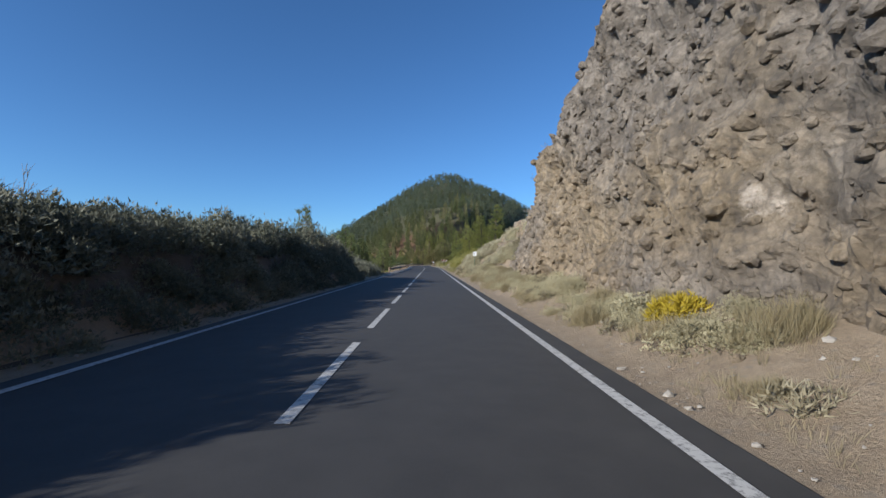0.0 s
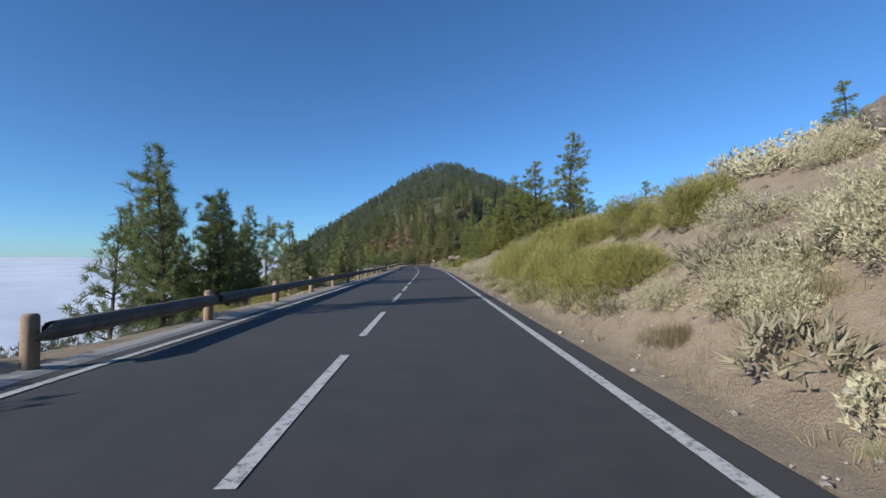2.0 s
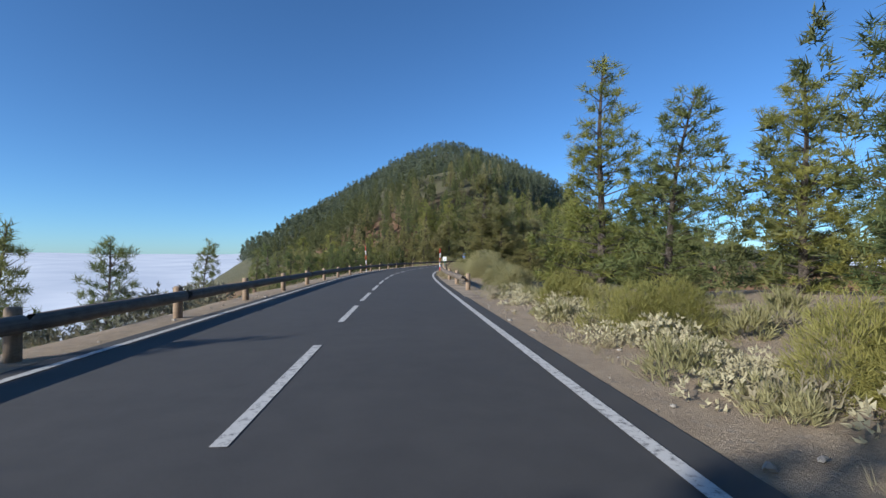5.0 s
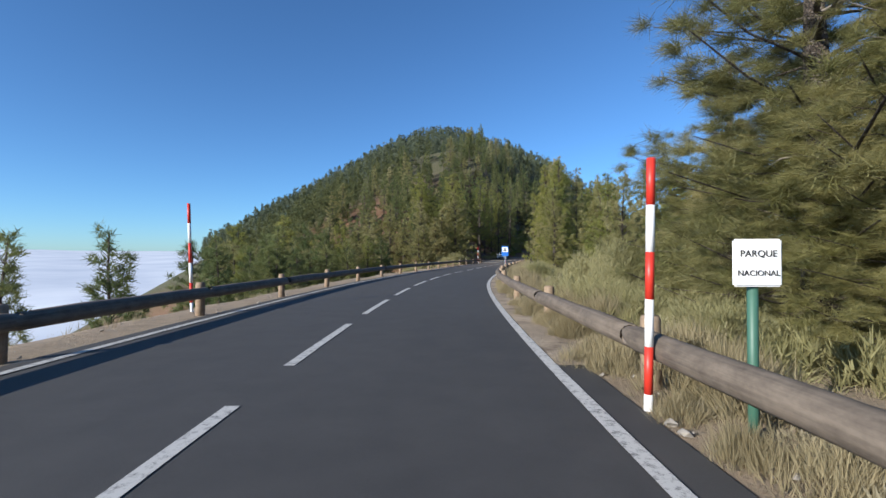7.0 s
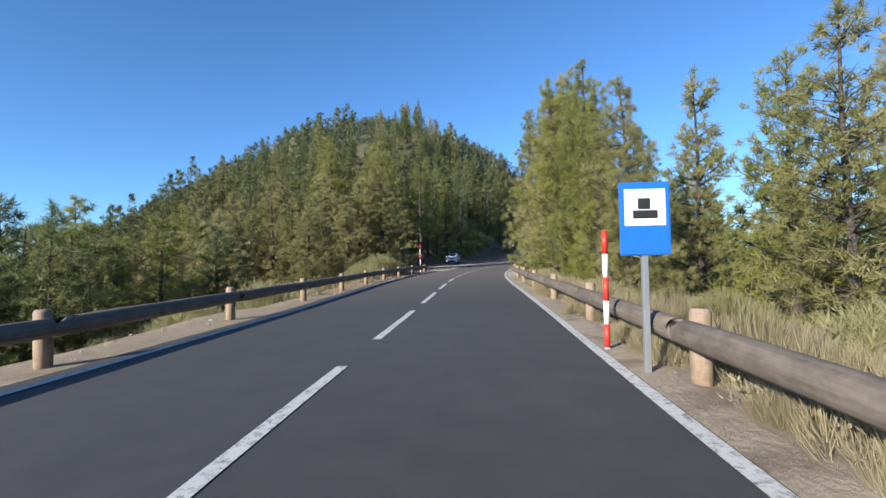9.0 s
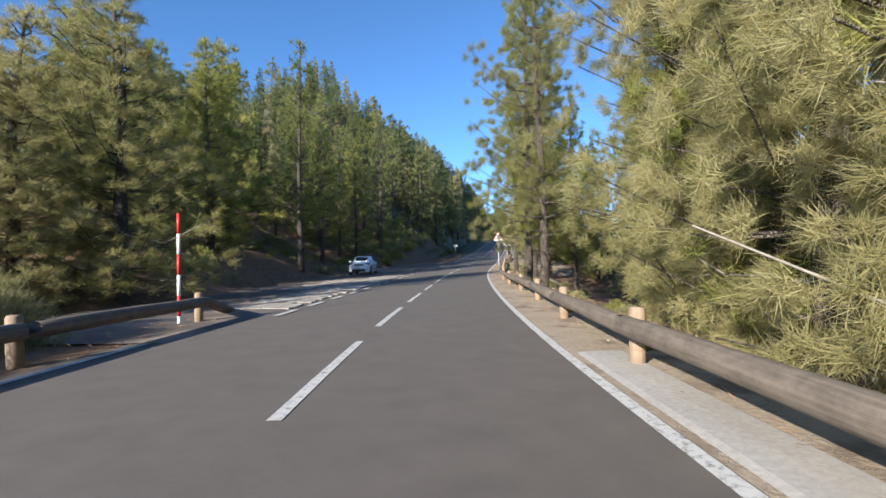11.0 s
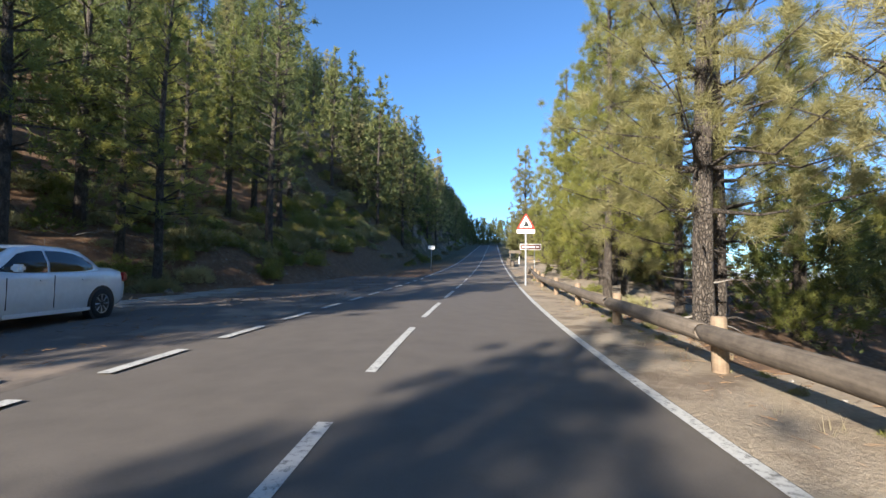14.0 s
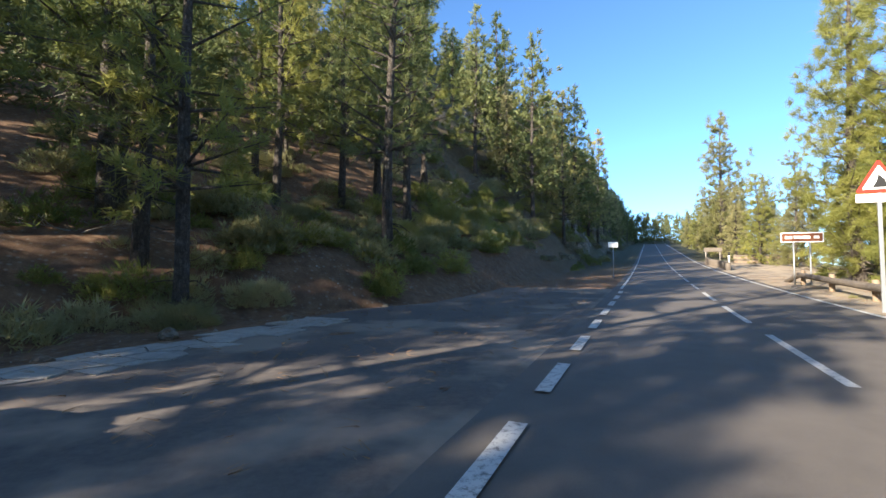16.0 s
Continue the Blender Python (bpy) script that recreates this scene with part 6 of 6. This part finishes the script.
# ---------------------------------------------------------------- parked car
def loft(stations, mirror=True):
    """Rings of points (y, z), from sill to roof's middle, at places x; mirrored to both sides."""
    verts, faces = [], []
    n = len(stations[0][1])
    full = 2 * n - 1
    for x, ringp in stations:
        left = [(x, y, z) for y, z in ringp]
        right = [(x, -y, z) for y, z in ringp[-2::-1]]
        verts += left + right
    for i in range(len(stations) - 1):
        for k in range(full - 1):
            a = i * full + k
            faces.append((a, a + 1, a + full + 1, a + full))
    faces.append(tuple(range(full - 1, -1, -1)))
    faces.append(tuple((len(stations) - 1) * full + k for k in range(full)))
    return verts, faces


def wheel(parent, x, y, out):
    ob = new("wheel")
    ob.parent = parent
    ob.matrix_basis = Matrix.Translation((x, y, 0.31)) @ Matrix.Rotation(radians(90 * out), 4, 'X')
    prof = [(0.2, -0.09), (0.29, -0.1), (0.31, -0.075), (0.312, 0.0), (0.31, 0.075), (0.29, 0.1), (0.2, 0.09)]
    verts, faces, n = [], [], 32
    for k in range(n):
        w = 2 * math.pi * k / n
        verts += [(math.cos(w) * r, math.sin(w) * r, z) for r, z in prof]
    for k in range(n):
        j = (k + 1) % n
        for q in range(len(prof) - 1):
            faces.append((k * 7 + q, j * 7 + q, j * 7 + q + 1, k * 7 + q + 1))
    part("tyre", mesh_of("tyre", verts, faces, RUBBER, True), RUBBER, ob, "black tyre")
    pieces = [tube([(0, 0, -0.07), (0, 0, 0.062)], [0.055, 0.05], 14)]
    for k in range(8):
        w = 2 * math.pi * k / 8
        c, s2 = math.cos(w), math.sin(w)
        pieces.append(tube([(c * 0.04, s2 * 0.04, 0.055), (c * 0.195, s2 * 0.195, 0.07)], [0.026, 0.02], 6))
    v, f = [], []
    for k in range(32):
        w = 2 * math.pi * k / 32
        v += [(math.cos(w) * r, math.sin(w) * r, z) for r, z in ((0.205, -0.07), (0.205, 0.085), (0.185, 0.08), (0.18, -0.05))]
    for k in range(32):
        j = (k + 1) % 32
        f += [(k * 4 + q, j * 4 + q, j * 4 + q + 1, k * 4 + q + 1) for q in range(3)]
    pieces.append((v, f))
    pieces.append(tube([(0, 0, -0.06), (0, 0, -0.05)], [0.19, 0.19], 24))
    v, f = joined(pieces)
    part("rim", mesh_of("rim", v, f, ALLOY), ALLOY, ob, "silver alloy rim")


def build_car():
    """A white four-door saloon, its nose towards the traffic; x runs to its nose."""
    fx, fy, rx, ry = 17.33, 236.85, 18.27, 239.35
    way = Vector((fx - rx, fy - ry, 0)).normalized()
    side = Vector((-way.y, way.x, 0))            # its own left
    mid = Vector(((fx + rx) / 2, (fy + ry) / 2, 0)) - side * 0.76
    s, d = road_of(mid.x, mid.y)
    car = thing("parked_car", pose(mid.x, mid.y, road_z(s) + 0.02, 0, 0, math.degrees(math.atan2(way.y, way.x))) @ Matrix.Scale(1.01, 4), "white four-door saloon car parked in the shaded lay-by", "car")
    # ring: sill, lower door, waist, belt line, shoulder, top edge, middle
    def ringp(w, sill, belt, top, wt):
        return [(w * 0.90, sill), (w * 0.985, sill + 0.1), (w, (sill + belt) * 0.52), (w * 0.985, belt - 0.10), (w * 0.955, belt - 0.02), (min(w * 0.93, wt + 0.02), belt + (top - belt) * 0.06), (wt, top - 0.035), (wt * 0.86, top - 0.008), (0, top)]
    body = [(2.22, ringp(0.56, 0.30, 0.60, 0.64, 0.42)), (2.17, ringp(0.68, 0.22, 0.66, 0.72, 0.52)), (2.05, ringp(0.78, 0.19, 0.72, 0.80, 0.60)), (1.80, ringp(0.84, 0.19, 0.80, 0.88, 0.66)), (1.40, ringp(0.865, 0.19, 0.87, 0.945, 0.70)),
            (0.98, ringp(0.87, 0.18, 0.92, 1.0, 0.72)), (0.4, ringp(0.875, 0.18, 0.94, 0.985, 0.74)), (-0.4, ringp(0.875, 0.18, 0.955, 0.995, 0.74)), (-1.2, ringp(0.87, 0.19, 0.975, 1.01, 0.73)), (-1.65, ringp(0.86, 0.22, 0.99, 1.06, 0.70)),
            (-1.95, ringp(0.83, 0.25, 0.995, 1.055, 0.66)), (-2.12, ringp(0.79, 0.30, 0.93, 1.03, 0.62)), (-2.2, ringp(0.70, 0.38, 0.75, 0.82, 0.5))]
    v, f = loft(body)
    me = mesh_of("body", v, f, CAR_WHITE, True)
    part("body", me, None, car, "white painted body")
    # greenhouse: glass under a white roof
    def gh(w, base, top, wt):
        return [(w, base), (w * 0.975, base + (top - base) * 0.35), (wt + 0.03, top - 0.09), (wt, top - 0.03), (wt * 0.8, top - 0.006), (0, top)]
    glass = [(1.02, gh(0.66, 0.95, 0.99, 0.6)), (0.72, gh(0.72, 0.93, 1.20, 0.60)), (0.36, gh(0.745, 0.93, 1.40, 0.575)), (0.0, gh(0.75, 0.93, 1.45, 0.575)), (-0.6, gh(0.745, 0.95, 1.455, 0.57)), (-1.05, gh(0.735, 0.96, 1.40, 0.555)), (-1.4, gh(0.70, 0.97, 1.24, 0.54)), (-1.72, gh(0.64, 1.0, 1.06, 0.52))]
    v, f = loft(glass)
    part("roof", mesh_of("roof", v, f, CAR_WHITE, True), None, car, "white roof and pillars")

    def cabin(x, u):
        """A point of the cabin's skin: u runs from the waist (0) over the shoulder to the roof's middle (1)."""
        xs = [g[0] for g in glass][::-1]
        k = len(glass[0][1])
        ring = [(float(np.interp(x, xs, [g[1][i][0] for g in glass][::-1])), float(np.interp(x, xs, [g[1][i][1] for g in glass][::-1]))) for i in range(k)]
        w = np.r_[0, np.cumsum([math.hypot(ring[i + 1][0] - ring[i][0], ring[i + 1][1] - ring[i][1]) for i in range(k - 1)])]
        return float(np.interp(u * w[-1], w, [r[0] for r in ring])), float(np.interp(u * w[-1], w, [r[1] for r in ring]))

    def skin_pane(outline, q, push):
        """A pane of glass a little proud of the skin; outline gives its edges (x, low u, high u)."""
        verts, faces, n = [], [], 6
        for x, u0, u1 in outline:
            for j in range(n):
                y, z = cabin(x, u0 + (u1 - u0) * j / (n - 1))
                verts.append((x + push[0], (y + push[1]) * q, z + push[2]))
        for i in range(len(outline) - 1):
            for j in range(n - 1):
                faces.append((i * n + j, i * n + j + 1, (i + 1) * n + j + 1, (i + 1) * n + j))
        return verts, faces

    def add_pane(name, label, pieces):
        part(name, mesh_of(name, *joined(pieces), CAR_GLASS, True), None, car, label)
    front = [(0.93, 0.55, 1.0), (0.80, 0.44, 1.0), (0.66, 0.46, 1.0), (0.52, 0.50, 1.0), (0.43, 0.53, 1.0)]
    rear = [(-1.12, 0.55, 1.0), (-1.26, 0.52, 1.0), (-1.42, 0.5, 1.0), (-1.58, 0.5, 1.0)]
    add_pane("windscreen", "dark front windscreen", [skin_pane(front, q, (0.008, 0, 0.01)) for q in (1, -1)])
    add_pane("rear_window", "dark rear window", [skin_pane(rear, q, (-0.008, 0, 0.01)) for q in (1, -1)])
    for q in (1, -1):
        add_pane("side_window", "dark front side window", [skin_pane([(0.80, 0.02, 0.08), (0.6, 0.02, 0.24), (0.42, 0.02, 0.36), (0.2, 0.02, 0.395), (-0.08, 0.02, 0.40)], q, (0, 0.012, 0.002))])
        add_pane("side_window", "dark rear side window", [skin_pane([(-0.14, 0.02, 0.40), (-0.5, 0.02, 0.395), (-0.8, 0.02, 0.375), (-1.02, 0.03, 0.32), (-1.24, 0.05, 0.17)], q, (0, 0.012, 0.002))])
        part("door_line", bm_box(-0.112, -0.106, min(0.866 * q, 0.878 * q), max(0.866 * q, 0.878 * q), 0.32, 0.9), CAR_BLACK, car, "thin door gap")
        part("door_line", bm_box(0.83, 0.836, min(0.862 * q, 0.875 * q), max(0.862 * q, 0.875 * q), 0.34, 0.86), CAR_BLACK, car, "thin door gap")
        for x0 in (0.02, -0.95):
            part("door_handle", bm_box(x0, x0 + 0.2, min(0.865 * q, 0.895 * q), max(0.865 * q, 0.895 * q), 0.80, 0.83, 0.008), CAR_WHITE, car, "white door handle")
        part("trim", bm_box(-1.0, 0.9, min(0.868 * q, 0.884 * q), max(0.868 * q, 0.884 * q), 0.20, 0.27, 0.01), CAR_WHITE, car)
        mirror = part("mirror", bm_box(0.62, 0.76, min(0.82 * q, 1.0 * q), max(0.82 * q, 1.0 * q), 0.96, 1.09, 0.035), CAR_WHITE, car, "white door mirror")
        lamp = [(2.14, 0.40), (2.02, 0.72), (1.76, 0.845)]
        vs, fs = [], []
        for (x0, y0), zz in zip(lamp, ((0.61, 0.75), (0.635, 0.81), (0.72, 0.86))):
            vs += [(x0 + 0.065, y0 * q * 1.02, zz[0]), (x0 + 0.02, y0 * q * 1.03, zz[1]), (x0 - 0.08, y0 * q * 0.96, zz[1]), (x0 - 0.08, y0 * q * 0.96, zz[0])]
        for i in range(2):
            for k in range(4):
                fs.append((i * 4 + k, i * 4 + (k + 1) % 4, (i + 1) * 4 + (k + 1) % 4, (i + 1) * 4 + k))
        fs += [(0, 1, 2, 3), (11, 10, 9, 8)]
        part("headlight", mesh_of("headlight", vs, fs, LAMP_GLASS), None, car, "clear headlight")
        part("fog_lamp", bm_box(2.02, 2.17, min(0.52 * q, 0.71 * q), max(0.52 * q, 0.71 * q), 0.33, 0.43, 0.02), CAR_BLACK, car, "dark fog lamp recess")
        part("tail_light", bm_box(-2.16, -1.98, min(0.62 * q, 0.84 * q), max(0.62 * q, 0.84 * q), 0.76, 0.96, 0.03), LAMP_RED, car, "red tail light")
        for x0 in (1.33, -1.32):
            v, f = tube([(x0, 0.74 * q, 0.31), (x0, 0.879 * q, 0.31)], [0.375, 0.375], 28)
            part("wheel_arch", mesh_of("wheel_arch", v, f, CAR_BLACK), None, car, "dark wheel arch")
            wheel(car, x0, 0.80 * q, -q)
    part("grille", bm_box(2.06, 2.235, -0.40, 0.40, 0.60, 0.69, 0.012), CAR_BLACK, car, "black upper grille")
    part("chrome_strip", bm_box(2.2, 2.245, -0.42, 0.42, 0.645, 0.657, 0.003), CHROME, car, "chrome strip")
    part("air_intake", bm_box(2.0, 2.24, -0.54, 0.54, 0.25, 0.40, 0.02), CAR_BLACK, car, "black lower air intake")
    plate = part("number_plate", bm_box(2.2, 2.245, -0.26, 0.26, 0.455, 0.565, 0.005), WHITE_SHEET, car, "white number plate")
    part("bar", bm_box(2.2465, 2.249, -0.2, 0.2, 0.49, 0.53), BLACK_INK, plate)
    for a in (0.30, -0.22):
        v, f = tube([(0.98, a, 1.005), (0.86, a + 0.22, 1.105), (0.80, a + 0.40, 1.13)], [0.009, 0.008, 0.006], 6)
        part("wiper", mesh_of("wiper", v, f, CAR_BLACK), None, car, "black wiper")
    part("aerial", rod(-0.9, 0, 1.42, 1.62, 0.006), CAR_BLACK, car)
    for ob in car.children:                       # the short, high nose
        if ob.data:
            for v in ob.data.vertices:
                u = max(0.0, v.co.x - 1.36)
                v.co.x -= 0.36 * u
                v.co.y *= 1 - 0.08 * u * u
                v.co.z += 0.13 * u * min(1, max(0, (v.co.z - 0.3) / 0.4))


# ---------------------------------------------------------------- lay-by
def build_layby():
    strip("pavement_4", 210, 262, 2.0, [-9.4, -7.5, -5.5, -3.4, -3.28], [-0.02, 0.0, 0.005, -0.01, -0.03], grainy("dusty_old_asphalt", (0.065, 0.055, 0.048), (0.15, 0.125, 0.105), 0.6, 14, 0.9, 0.4, 0.01, extra=((0.24, 0.185, 0.14), 0.5)), label="dusty old asphalt of the shaded lay-by", category="lay-by")
    base = bpy.data.objects["pavement_4"]
    rng = np.random.default_rng(3)
    for s_from, s_to, d_from, d_to in ((215.2, 236.2, -5.4, -3.5), (223.5, 231.5, -7.2, -5.5), (241, 249.5, -9.3, -8.0)):
        cells_s, cells_d = np.arange(s_from, s_to, 0.42), np.arange(d_from, d_to, 0.36)
        jit = rng.uniform(-0.13, 0.13, size=(len(cells_s) + 1, len(cells_d) + 1, 2))
        for i in range(len(cells_s)):
            for j in range(len(cells_d)):
                if rng.random() < 0.05 or (j in (0, len(cells_d) - 1) and rng.random() < 0.3):
                    continue
                quad = []
                for a, b in ((0, 0), (0, 1), (1, 1), (1, 0)):
                    s = cells_s[0] + (i + a) * 0.42 + jit[i + a, j + b, 0]
                    d = cells_d[0] + (j + b) * 0.36 + jit[i + a, j + b, 1]
                    quad.append((s, d))
                ms, md = sum(q[0] for q in quad) / 4, sum(q[1] for q in quad) / 4
                quad = [(ms + (s - ms) * 0.93, md + (d - md) * 0.93) for s, d in quad]
                up = rng.uniform(0.008, 0.016)
                top = [(*at_road(s, d), road_z(s) + up) for s, d in quad]
                low = [(x, y, z - 0.07) for x, y, z in top]
                part("flagstone", mesh_of("flagstone", top + low, [(0, 1, 2, 3), (0, 4, 5, 1), (1, 5, 6, 2), (2, 6, 7, 3), (3, 7, 4, 0)], STONE), None, base)


# ---------------------------------------------------------------- all of it
build_cliff()
build_outcrop(22, 58, 5.3, 12.0, 0.22, 0.9, "cracked ochre rock showing through the earth bank")
build_outcrop(288, 352, -24, -7.2, 0.4, 2.2, "broken brown rock face above the far road")
lay_stones()
LEFT_OFF = [(48, -3.55), (70, -3.75), (92, -4.05), (112, -3.75), (140, -3.6), (158, -3.5), (166, -3.55), (190, -3.9), (204, -4.25), (213, -4.3)]
RIGHT_OFF = [(128, 3.7), (148, 3.7), (163, 3.45), (185, 3.5), (206, 3.52), (218, 3.94), (228, 3.7), (237, 4.1), (247, 4.15), (254, 4.0), (267, 4.6)]
barrier(50.45, 98.3, 4.35, LEFT_OFF, "weathered brown log barrier on round wooden posts", -1)
barrier(104.28, 212.7, 4.17, LEFT_OFF, "long log barrier on orange-brown round posts", -1, True)
barrier(128.2, 266.8, 4.2, RIGHT_OFF, "thick brown log barrier on short wooden posts", 1, True)
build_signs()
for x, y, h, lean in [(-5.45, 155.3, 2.45, -2.0), (1.56, 148.35, 2.07, 1.0), (6.25, 178.77, 1.5, 0), (8.55, 212.1, 2.45, 0)]:
    snow_pole(x, y, h, lean)
build_fence()
build_car()
plant_trees()
plant_hill()
plant_bushes()
plant_grass()
scatter_gravel()
build_layby()
